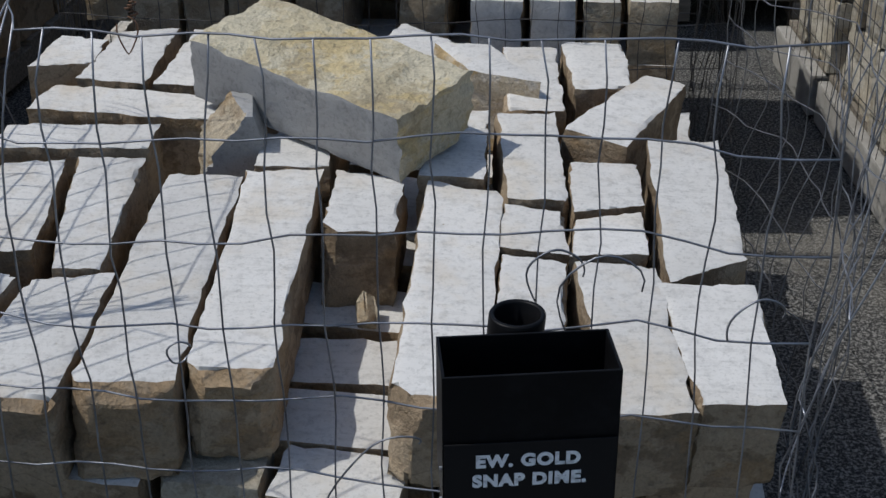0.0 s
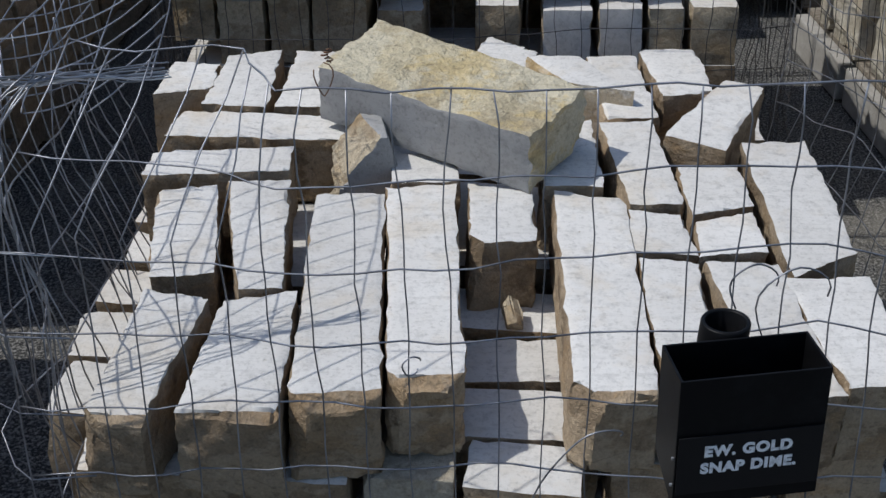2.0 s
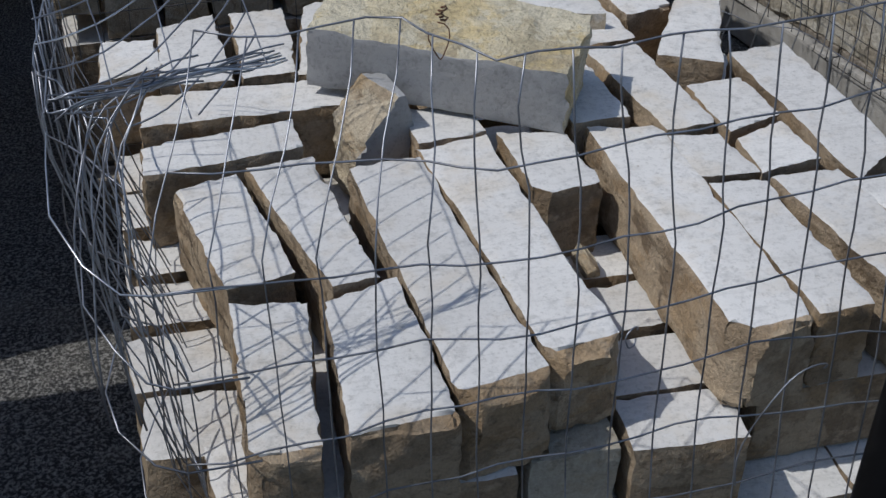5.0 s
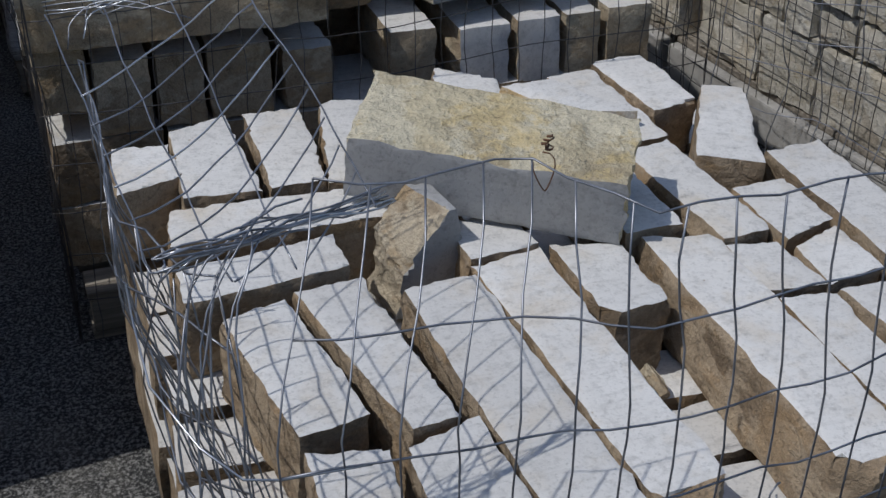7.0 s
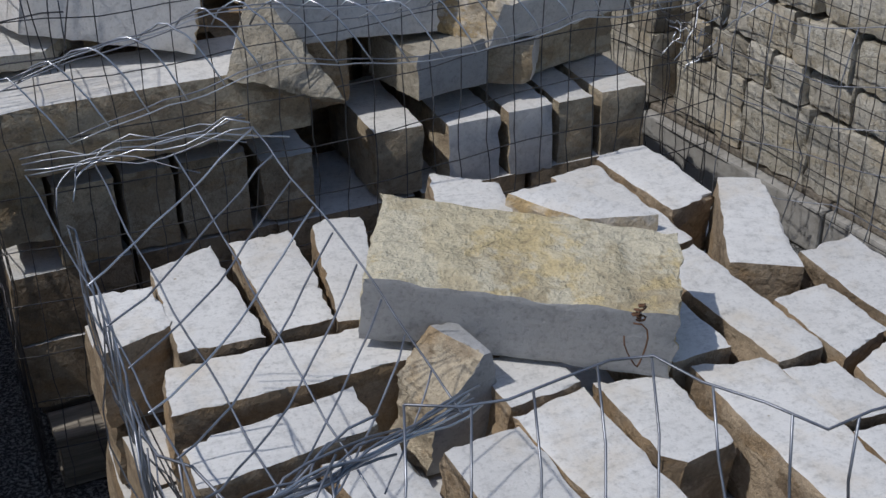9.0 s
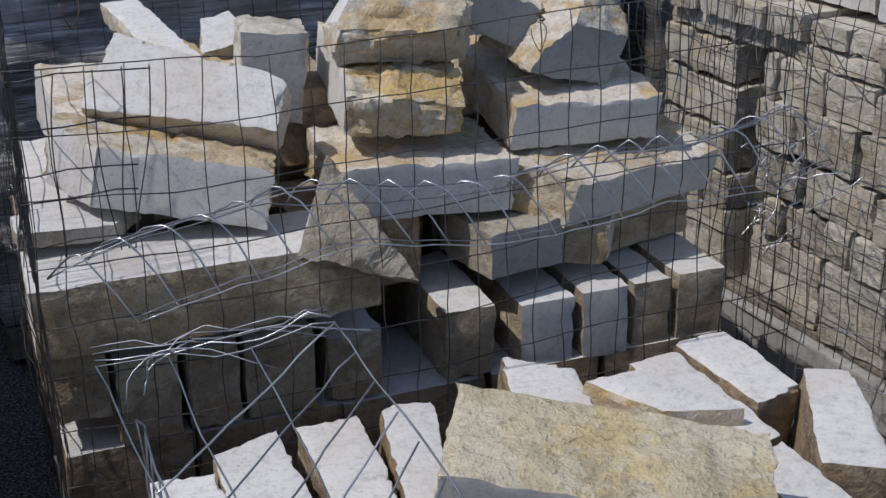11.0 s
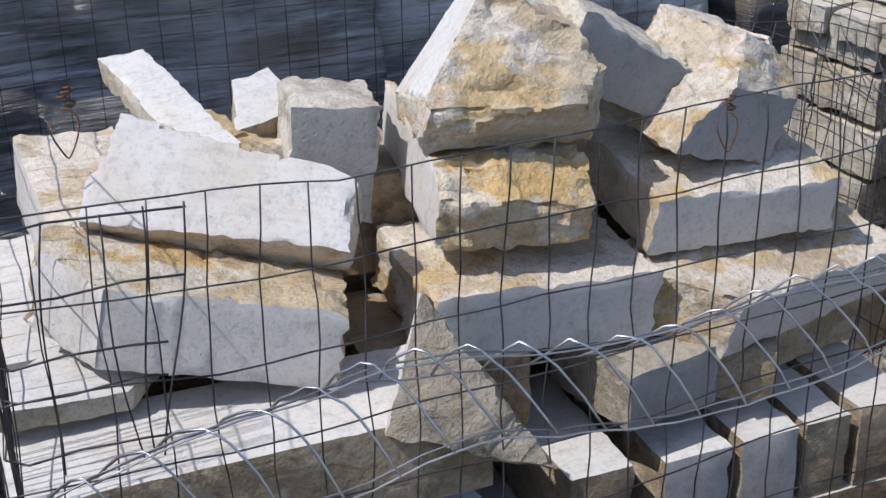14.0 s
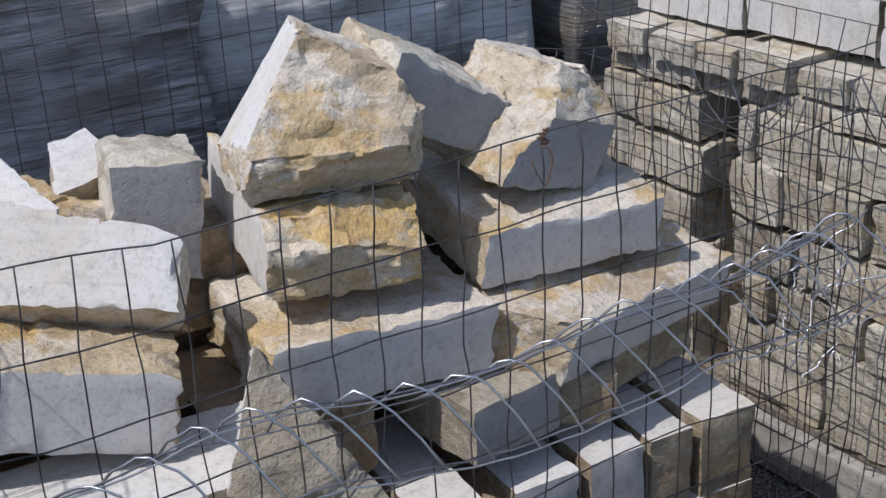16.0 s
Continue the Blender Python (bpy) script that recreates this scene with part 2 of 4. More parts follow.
def facets(p, scale, seed):
    """Broken planes: each cell of the stone's face tilts its own way, wider than high like the bedding."""
    q = Vector((p.x, p.y, 1.7 * p.z)) * scale + Vector((seed * 5.3, seed * 2.9, seed * 7.7))
    near, pts = noise.voronoi(q)
    h = []
    for c in pts[:2]:
        r = noise.cell_vector(c * 61.7) - Vector((0.5, 0.5, 0.5))
        h.append(0.5 * r.x + 1.1 * (q - c).dot(r))
    k = 0.5 + 0.5 * min(1.0, (near[1] - near[0]) / 0.07)
    return k * h[0] + (1 - k) * h[1]


STONES = 0


def stone(place, size, yaw=0.0, tilt=(0.0, 0.0), faces="rrrrsr", sawn=SAWN_TOP, split=SPLIT, taper=(0.0, 0.0), slant=(0.0, 0.0), bed=None, cuts=(), step=0.02, amp=0.0045,
          label="pale sawn limestone block with brown split sides", group="limestone blocks on the front pallet", name="limestone_block"):
    """One quarried block. place: centre of its top face. faces: s sawn or r split, for +x -x +y -y +z -z.
    taper: how much wider the +y and -y ends are. slant: how far the right corner
    of those ends lies beyond the left one. bed: the turn of the bed it lies on. cuts: (point, normal, kind) planes, in the block's own axes from its centre, that break pieces off."""
    global STONES
    STONES += 1
    seed = STONES
    w, l, h = size
    bm = bmesh.new()
    bmesh.ops.create_cube(bm, size=1.0)
    for v in bm.verts:
        e = 0 if v.co.y > 0 else 1
        v.co = Vector((v.co.x * (w + taper[e]), v.co.y * l + v.co.x * slant[e], v.co.z * h))
        v.co += Vector((noise.noise((seed, 1.3, v.co.x * 9)), noise.noise((seed, v.co.y * 9, 4.1)), 0)) * 0.012
    bm.normal_update()
    for f in bm.faces:
        a = max(range(3), key=lambda i: abs(f.normal[i]))
        f.material_index = 0 if faces[2 * a + (f.normal[a] < 0)] == "s" else 1
    for point, normal, kind in cuts:
        old = set(bm.faces)
        cut = bmesh.ops.bisect_plane(bm, geom=bm.verts[:] + bm.edges[:] + bm.faces[:], plane_co=point, plane_no=normal, clear_outer=True)
        edges = [e for e in cut["geom_cut"] if isinstance(e, bmesh.types.BMEdge)]
        made = bmesh.ops.holes_fill(bm, edges=edges, sides=0)["faces"] if edges else []
        for f in made:
            f.material_index = 0 if kind == "s" else 1
    bmesh.ops.recalc_face_normals(bm, faces=bm.faces[:])
    for axis, length in enumerate((w, l, h)):
        lo = min(v.co[axis] for v in bm.verts)
        hi = max(v.co[axis] for v in bm.verts)
        count = max(2, min(26, round((hi - lo) / step)))
        no = Vector((0, 0, 0))
        no[axis] = 1.0
        for k in range(1, count):
            bmesh.ops.bisect_plane(bm, geom=bm.verts[:] + bm.edges[:] + bm.faces[:], plane_co=no * (lo + (hi - lo) * k / count), plane_no=no)
    bm.normal_update()
    for e in bm.edges:
        e.smooth = not (len(e.link_faces) == 2 and e.link_faces[0].normal.dot(e.link_faces[1].normal) < 0.8)
    moves = []
    for v in bm.verts:
        kinds = {}
        for f in v.link_faces:
            key = tuple(round(c, 1) for c in f.normal)
            kinds[key] = (f.normal.copy(), f.material_index)
        d = Vector((0, 0, 0))
        for key, (no, rough) in kinds.items():
            s = seed + 3.7 * key[0] + 5.1 * key[1] + 8.3 * key[2]
            if rough:
                d += no * (amp * (1.15 * facets(v.co, 8.0, s) + 0.95 * facets(v.co, 24.0, s + 0.3) + 0.3 * fbm(v.co, 60.0, s, 2)))
            else:
                d += no * (0.0007 * fbm(v.co, 20.0, s, 2))
        if len(kinds) > 1:
            chip = 0.85 * max(0.0, fbm(v.co, 38.0, seed + 0.5, 2)) + 2.4 * max(0.0, noise.noise(v.co * 11.0 + Vector((seed, 2.0, 5.0))) - 0.28)
            chip += 0.9 * max(0.0, noise.noise(v.co * 95.0 + Vector((3.0, seed, 1.0))) - 0.1)
            d -= v.normal * (0.0010 + 0.0065 * chip * (len(kinds) - 1))
        moves.append(d)
    for v, d in zip(bm.verts, moves):
        v.co += d
    for v in bm.verts:
        v.co.z -= 0.5 * h
    bm.normal_update()
    for f in bm.faces:
        f.smooth = True
    for e in bm.edges:
        if len(e.link_faces) == 2 and e.link_faces[0].normal.dot(e.link_faces[1].normal) < 0.86:
            e.smooth = False
    ob = part(name, bm, (sawn, split))
    x, y, z = place
    ob.matrix_world = Matrix.Translation((x, y, z - 0.5 * h)) @ (bed or Matrix()) @ Euler((radians(tilt[0]), radians(tilt[1]), radians(yaw))).to_matrix().to_4x4() @ Matrix.Translation((0, 0, 0.5 * h))
    return tagged(ob, label, "stone block", group)


def pallet(x, y, yaw, width, depth, label="weathered grey wooden pallet on the asphalt"):
    """Stringers and boards, 12 cm high, with its base at the ground."""
    root = new("wooden_pallet")
    tagged(root, label, "pallet", "pallets")
    for k in range(3):
        part("stringer", box_bm((0.09, depth, 0.078), ((k - 1) * (width - 0.1) / 2, 0, 0.059), 0.004), WOOD, root)
    count = 8
    for k in range(count):
        part("deck_board", box_bm((width, 0.1, 0.02), (0.006 * math.sin(5 * k), (k - (count - 1) / 2) * (depth - 0.1) / (count - 1), 0.109), 0.003), WOOD, root)
    for k in range(3):
        part("bottom_board", box_bm((width, 0.1, 0.018), (0, (k - 1) * (depth - 0.1) / 2, 0.0095), 0.003), WOOD, root)
    root.matrix_world = pose(x, y, 0, 0, 0, yaw)
    return root


# ---- ground ----
bm = bmesh.new()
bmesh.ops.create_grid(bm, x_segments=60, y_segments=60, size=60.0)
for v in bm.verts:
    r = v.co.length
    v.co.z = 0.0 if r > 8 else 0.006 * noise.noise(v.co * 0.9) - 0.006
tagged(part("ground", bm, ASPHALT), "grey asphalt yard with grit and stone dust", "ground", kind="structure")

# ---- front pallet of blocks ----
pallet(-0.03, 1.83, 2, 1.30, 1.40)
COURSE = 0.145
BED = Euler((radians(3.2), radians(2.7), 0)).to_matrix().to_4x4()


def level(x, y):
    """The height of the load's top, which leans a little with its pallet."""
    return 0.427 - 0.048 * x + 0.0565 * y


def worn(w, l, edge=0.0, left=0.0, right=0.0):
    """Cuts that wear the front end of a block: its upper edge, its left and its right corner, by so many metres."""
    out = []
    if edge:
        out.append(((0, -0.5 * l, 0.5 * COURSE - edge), (0.06, -0.55, 0.83), "r"))
    if left:
        out.append(((-0.5 * w + left, -0.5 * l, 0), (-0.66, -0.74, 0.12), "r"))
    if right:
        out.append(((0.5 * w - right, -0.5 * l, 0), (0.66, -0.74, 0.10), "r"))
    return tuple(out)


for spec in (
    # x, y, rise over the bed, yaw, width, length, taper, slant, and the wear of the front edge and corners
    (0.512, 1.844, 0.0, 2.5, 0.128, 0.445, (0.0, 0.0), (0.014, 0.072)),
    (0.344, 2.393, -0.003, 6.5, 0.114, 0.235, (0.006, -0.006), (0.012, 0.020)),
    (0.216, 2.308, -0.005, 5.5, 0.119, 0.310, (0.0, 0.0), (0.008, 0.004)),
    (0.234, 1.959, 0.002, 7.0, 0.107, 0.335, (0.005, -0.005), (0.008, 0.0)),
    (0.367, 1.871, 0.0, 3.5, 0.117, 0.160, (0.0, 0.0), (0.005, 0.042)),
    (0.372, 1.712, -0.003, 2.0, 0.116, 0.130, (-0.010, 0.010), (0.042, 0.022)),
    (0.251, 1.703, -0.002, 1.5, 0.105, 0.140, (-0.004, 0.006), (-0.008, -0.008)),
    (0.533, 1.434, 0.002, 6.0, 0.128, 0.290, (0.018, -0.018), (0.006, 0.008)),
    (0.404, 1.436, 0.002, 8.5, 0.114, 0.370, (0.006, -0.006), (-0.02, 0.006)),
    (0.262, 1.440, 0.0, 3.0, 0.108, 0.365, (0.004, -0.004), (-0.004, 0.0)),
    (0.137, 1.527, 0.002, 2.1, 0.131, 0.590, (0.0, 0.0), (-0.024, 0.026), (0.012, 0.030, 0.012)),
    (0.099, 1.985, 0.0, 1.7, 0.118, 0.262, (-0.008, 0.006), (0.03, 0.005)),
    (-0.027, 1.744, -0.003, 2.6, 0.127, 0.192, (0.002, -0.002), (-0.03, 0.010), (0.0, 0.014, 0.010)),
    (-0.179, 1.903, -0.003, 4.0, 0.130, 0.128, (-0.008, 0.006), (0.0, 0.005)),
    (-0.158, 1.536, 0.0, 5.0, 0.124, 0.585, (0.008, -0.002), (0.012, 0.004), (0.014, 0.022, 0.026)),
    (-0.291, 1.489, 0.0, 4.7, 0.122, 0.610, (-0.005, 0.005), (0.003, 0.012), (0.020, 0.018, 0.012)),
    (-0.453, 1.645, 0.001, 9.5, 0.101, 0.350, (0.016, -0.018), (-0.001, -0.002)),
    (-0.579, 1.640, 0.001, 10.7, 0.115, 0.290, (0.002, -0.002), (0.008, 0.0)),
    (-0.561, 1.285, 0.0, -4.0, 0.104, 0.315, (0.012, -0.010), (-0.014, 0.003), (0.008, 0.016, 0.0)),
    (-0.416, 1.302, 0.0, 0.2, 0.128, 0.300, (-0.018, 0.018), (0.036, 0.005), (0.005, 0.0, 0.0)),
    (-0.574, 1.885, 0.0, 3.0, 0.277, 0.094, (0.0, 0.0), (0.03, 0.03)),
    (-0.497, 2.045, -0.002, -6.0, 0.390, 0.112, (0.0, 0.0), (0.046, 0.056)),
    (-0.585, 2.252, 0.0, 0.5, 0.126, 0.265, (-0.010, 0.010), (0.050, -0.004)),
    (-0.451, 2.265, 0.0, -1.7, 0.108, 0.280, (0.002, -0.002), (0.010, 0.009)),
    (-0.329, 2.279, -0.003, -12.0, 0.097, 0.325, (0.008, -0.010), (0.016, 0.0)),
    (-0.705, 2.244, 0.002, -2.0, 0.117, 0.142, (-0.006, 0.006), (0.003, 0.048)),
    (-0.038, 2.420, 0.0, -14.0, 0.134, 0.150, (0.0, 0.0), (-0.05, -0.03)),
):
    x, y, rise, yaw, w, l, tp, sl, *wear = spec
    stone((x, y, level(x, y) + rise), (w, l, COURSE), yaw, taper=tp, slant=sl, bed=BED, cuts=worn(w, l, *wear[0]) if wear else (), step=0.012, amp=0.0062)
stone((0.114, 2.296, level(0.114, 2.296) + 0.03), (0.108, 0.18, 0.17), 33, bed=BED, slant=(-0.06, -0.10), split=SPLIT_GOLD, label="sawn limestone block with a rusty golden split side")
stone((0.410, 2.169, level(0.41, 2.169) + 0.012), (0.106, 0.315, 0.16), -25.4, bed=BED, taper=(-0.022, 0.022), label="tapering limestone block lying askew, pale sawn top")
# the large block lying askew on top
stone((-0.133, 2.010, 0.687), (0.472, 0.215, 0.122), -28.5, (7.5, 6.5), "rrrsrs", SHADED_SAWN, SPLIT_OLIVE, step=0.008, amp=0.0075,
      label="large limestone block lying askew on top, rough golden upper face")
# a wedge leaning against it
stone((-0.283, 1.935, 0.616), (0.145, 0.10, 0.20), 14, (6, 4), "rrrssr", SHADED_SAWN, SPLIT_TAN,
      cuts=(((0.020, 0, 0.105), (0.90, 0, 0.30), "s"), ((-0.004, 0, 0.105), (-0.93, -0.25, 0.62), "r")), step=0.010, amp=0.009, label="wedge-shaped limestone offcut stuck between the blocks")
# second course
for x, y, w, l, yaw in (
    (-0.46, 1.285, 0.42, 0.20, 0), (0.012, 1.245, 0.175, 0.11, -3), (0.27, 1.355, 0.25, 0.17, 2), (0.50, 1.405, 0.16, 0.18, 4),
    (0.0, 1.375, 0.26, 0.125, 1), (0.0, 1.515, 0.25, 0.12, 6), (0.0, 1.66, 0.26, 0.13, -2),
    (-0.655, 1.38, 0.20, 0.13, -4), (-0.655, 1.53, 0.22, 0.12, 2), (-0.655, 1.67, 0.20, 0.125, -3), (-0.655, 1.81, 0.18, 0.12, 3), (-0.655, 1.95, 0.20, 0.12, -2),
    (-0.655, 2.09, 0.19, 0.13, 4), (-0.655, 2.24, 0.2, 0.12, -1), (-0.655, 2.40, 0.2, 0.14, 2),
    (0.50, 1.52, 0.2, 0.13, 0), (0.50, 1.67, 0.2, 0.14, 3), (0.50, 1.85, 0.22, 0.16, -3), (0.48, 2.05, 0.22, 0.15, 2), (0.46, 2.25, 0.22, 0.16, 0), (0.45, 2.44, 0.2, 0.15, -2),
    (-0.35, 1.50, 0.36, 0.28, 0), (-0.35, 1.85, 0.36, 0.3, 0), (-0.35, 2.25, 0.36, 0.34, 0), (0.05, 1.95, 0.4, 0.32, 0), (0.08, 2.3, 0.42, 0.3, 0), (0.26, 1.55, 0.2, 0.4, 0),
):
    stone((x, y, level(x, y) - 0.147), (w, l, 0.138), yaw, bed=BED, label="limestone block in the second course, pale sawn top", step=0.025)
# No pale sawn top here: the dark colour stands in for the shade on it.
stone((-0.165, 1.31, level(-0.165, 1.31) - 0.148), (0.135, 0.21, 0.138), 1, faces="rrrrrr", bed=BED, split=SPLIT_SLATE, label="limestone block in the second course, grey front, shade put into its colour", step=0.025)
for x, y, w, l in ((-0.53, 1.28, 0.3, 0.22), (-0.21, 1.28, 0.32, 0.22), (0.12, 1.29, 0.32, 0.22), (0.43, 1.31, 0.28, 0.22), (-0.64, 1.6, 0.25, 0.45), (-0.64, 2.1, 0.25, 0.5),
                   (0.5, 1.65, 0.25, 0.5), (0.5, 2.2, 0.25, 0.5), (-0.1, 1.7, 0.85, 0.6), (-0.1, 2.25, 0.85, 0.45)):
    z = level(x, y) - 0.292
    stone((x, y, z), (w, l, z - 0.112), 0, bed=BED, label="limestone block in the bottom course", step=0.04)

# ---- second pallet of stones ----
P2 = "rough stones on the second pallet"
pallet(-0.18, 3.12, 1, 1.32, 1.0)
for x0, x1, z0, z1 in ((-0.86, -0.76, 0.49, 0.63), (-0.745, -0.63, 0.43, 0.597), (-0.62, -0.52, 0.43, 0.60), (-0.51, -0.38, 0.43, 0.60), (-0.345, -0.235, 0.43, 0.57), (-0.105, 0.006, 0.43, 0.582),
                       (0.062, 0.172, 0.42, 0.567), (0.19, 0.297, 0.42, 0.572), (0.312, 0.405, 0.42, 0.57), (0.42, 0.525, 0.42, 0.575)):
    front = "s" if 0.0 < x0 < 0.25 else "r"
    stone((0.5 * (x0 + x1), 2.72 + 0.15, z1), (x1 - x0, 0.30, z1 - z0), 0, faces="rrr" + front + "sr", sawn=SAWN_TOP if front == "r" else SAWN_FACE, split=SPLIT_TAN, group=P2, label="upright limestone block, pale sawn top, brown front", step=0.022)
for x0, x1 in ((-0.86, -0.62), (-0.61, -0.33), (-0.32, -0.02), (-0.01, 0.24), (0.25, 0.53)):
    stone((0.5 * (x0 + x1), 2.86, 0.425), (x1 - x0, 0.28, 0.15), 0, group=P2, label="brown limestone block low in the stack", step=0.04)
    stone((0.5 * (x0 + x1), 2.86, 0.273), (x1 - x0, 0.28, 0.15), 0, group=P2, label="brown limestone block in the bottom course", step=0.04)
# Brown on every face, so that the gaps before these blocks read as shade.
for x0, x1, z in ((-0.86, -0.5, 0.63), (-0.49, 0.0, 0.80), (0.01, 0.5, 0.85)):
    stone((0.5 * (x0 + x1), 3.36, z), (x1 - x0, 0.48, z - 0.12), 0, faces="rrrrrr", group=P2, label="large limestone block at the back of the stack", step=0.05)
stone((-0.565, 2.76, 0.785), (0.61, 0.20, 0.135), 0, (0, 0), "rsrrsr", SAWN_TOP, SPLIT_TAN, group=P2, label="long limestone beam with a sawn pale top and brown front")
stone((-0.765, 2.865, 0.838), (0.23, 0.13, 0.034), 3, (3, 3), "rrrrss", SAWN_TOP, SPLIT_GREY, group=P2, cuts=(((0.105, 0.0, 0), (0.8, -0.6, 0), "r"), ((-0.1, 0.03, 0), (-0.4, 0.9, 0), "r")), label="thin pale limestone wedge lying on the beam")
stone((-0.685, 3.27, 0.955), (0.17, 0.46, 0.125), 2, (0, 4), "rsrrrr", SAWN_TOP, SPLIT_GOLD, group=P2, step=0.014, amp=0.010, label="limestone block with a golden rough top and a pale sawn side")
stone((-0.765, 3.16, 0.83), (0.19, 0.44, 0.20), -2, (0, 0), "rsrsss", SAWN_TOP, SPLIT, group=P2, label="pale sawn limestone block at the corner of the stack")
stone((-0.601, 2.896, 0.945), (0.41, 0.21, 0.112), -13, (-3, 12), "rrrsrs", SAWN_FACE, SPLIT_OCHRE, group=P2, step=0.010, amp=0.011, cuts=(((-0.115, -0.105, 0), (-0.75, -0.66, 0), "s"),), label="limestone block with a sawn grey face and golden top")
# brown all over in place of shade in the gap
stone((-0.50, 2.95, 0.83), (0.24, 0.14, 0.04), -8, (0, 0), "rrrrrr", SAWN_TOP, SPLIT, group=P2, label="flat limestone packer under the upper block")
stone((-0.520, 2.990, 1.036), (0.375, 0.140, 0.085), -26, (45, 6), "rrrrsr", SAWN_TOP, SPLIT_GOLD, group=P2, step=0.010, amp=0.008, slant=(-0.07, 0.0),
      cuts=(((-0.187, -0.02, 0), (-0.97, 0.2, 0), "r"),), label="pale limestone slab tilted on the block below")
stone((-0.552, 3.235, 1.078), (0.076, 0.40, 0.045), 9, (7, -4), "rrrrsr", SAWN_TOP, SPLIT_GREY, group=P2, step=0.014, label="long thin pale limestone strip lying behind the slab")
stone((-0.331, 3.124, 1.089), (0.135, 0.148, 0.185), -9, (-1, 7), "rrrsrr", SHADED_SAWN, SPLIT_GREY, group=P2, step=0.014, amp=0.007,
      cuts=(((-0.075, 0, -0.04), (-0.5, 0, -0.86), "r"),), label="squat limestone block with a grey sawn face")
stone((-0.425, 3.24, 1.062), (0.13, 0.12, 0.10), 14, (20, -6), "rrrrsr", SAWN_TOP, SPLIT_GREY, group=P2, cuts=(((-0.03, 0, 0.05), (-0.9, 0.5, 0), "r"),), label="pale limestone offcut behind the squat block")
stone((-0.50, 3.20, 1.035), (0.10, 0.12, 0.10), 25, (8, 6), "rrrrrr", SAWN_TOP, SPLIT_GOLD, group=P2, step=0.012, amp=0.012, label="small golden limestone rubble")
stone((-0.43, 3.16, 1.02), (0.10, 0.09, 0.09), -35, (-8, 6), "rrrrrr", SAWN_TOP, SPLIT_GOLD, group=P2, step=0.012, amp=0.012, label="small golden limestone rubble")
# its brown front darkens the gap like the shade in there
stone((-0.40, 3.25, 0.96), (0.42, 0.34, 0.16), 0, (0, 0), "rrrrrr", SAWN_FACE, SPLIT, group=P2, step=0.03, label="limestone block under the rubble")
stone((-0.113, 3.020, 1.036), (0.235, 0.37, 0.118), -7, (3, 5), "rsrrrr", SAWN_TOP, SPLIT_OCHRE, group=P2, step=0.009, amp=0.013, cuts=(((0, -0.180, 0.012), (0.05, -0.62, 0.78), "r"),), label="golden split limestone block with one sawn side")
stone((-0.096, 3.005, 1.2835), (0.26, 0.25, 0.25), -10, (0, 2), "rrrrrr", SAWN_TOP, SPLIT_GOLD,
      cuts=(((0, -0.115, -0.035), (0, -0.80, 0.60), "r"), ((-0.020, 0.03, 0.104), (-0.83, 0.14, 0.535), "s"), ((0.088, 0.0, 0.065), (0.86, 0.0, 0.51), "r"),
            ((-0.025, 0.0, 0.101), (0.43, 0.0, 0.90), "r"), ((0.105, -0.125, 0.0), (0.8, -0.6, 0.0), "r"), ((0.0, -0.115, -0.075), (0.05, -0.8, -0.6), "r")),
      group=P2, step=0.008, amp=0.0105, label="pointed golden limestone rock on top of the stack")
stone((0.094, 3.060, 1.175), (0.215, 0.20, 0.105), 3, (7, 30), "rrrsrr", SHADED_SAWN, SPLIT_GREY, group=P2, step=0.011, amp=0.009, label="grey sawn limestone slab propped at an angle")
stone((0.245, 3.005, 1.160), (0.27, 0.22, 0.19), 10, (3, 17), "rrrsrr", SHADED_SAWN, SPLIT_GOLD, group=P2, step=0.010, amp=0.010,
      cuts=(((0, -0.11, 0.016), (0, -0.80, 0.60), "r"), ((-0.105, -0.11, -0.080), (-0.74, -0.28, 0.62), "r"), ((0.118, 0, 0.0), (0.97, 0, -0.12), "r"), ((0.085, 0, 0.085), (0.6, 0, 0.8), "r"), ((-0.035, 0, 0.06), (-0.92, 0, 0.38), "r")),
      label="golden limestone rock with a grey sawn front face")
stone((0.266, 3.040, 0.964), (0.33, 0.36, 0.098), -1, (9, 2), "rrrsrs", SAWN_FACE, SPLIT_GOLD, group=P2, step=0.011, amp=0.010, label="limestone block with a sawn grey front and tan top")
stone((-0.102, 2.940, 0.869), (0.37, 0.26, 0.112), 0, (3, 4), "rrrsrs", SAWN_FACE, SPLIT_GOLD, group=P2, step=0.011, amp=0.010, label="limestone block with a sawn grey front and golden top")
stone((0.312, 2.893, 0.822), (0.47, 0.22, 0.098), 14, (13, 1), "rrrsrs", SAWN_FACE, SPLIT_GOLD, group=P2, step=0.011, amp=0.010, cuts=(((-0.165, -0.11, 0), (-0.85, -0.50, 0.15), "r"),), label="limestone block with a sawn grey front and golden top")
stone((-0.315, 2.665, 0.97), (0.28, 0.06, 0.30), -16, (-33, 0), "rsrrrr", SAWN_TOP, SPLIT_SLATE, group=P2, step=0.012, amp=0.008,
      cuts=(((-0.032, 0, 0.127), (0.835, 0, 0.55), "r"), ((-0.032, 0, 0.127), (-0.95, 0, 0.31), "s"), ((-0.092, 0, -0.056), (-0.25, 0, -0.97), "r")), label="triangular brown limestone slab leaning on the stack")
stone((0.062, 2.85, 0.722), (0.175, 0.2, 0.10), 10, faces="rrrsrs", sawn=SHADED_SAWN, split=SPLIT_SLATE, group=P2, label="small grey limestone block between the courses")
stone((0.262, 2.86, 0.700), (0.12, 0.20, 0.090), -32, faces="srrrrs", sawn=SAWN_FACE, split=SPLIT_TAN, group=P2, label="small limestone block between the courses")
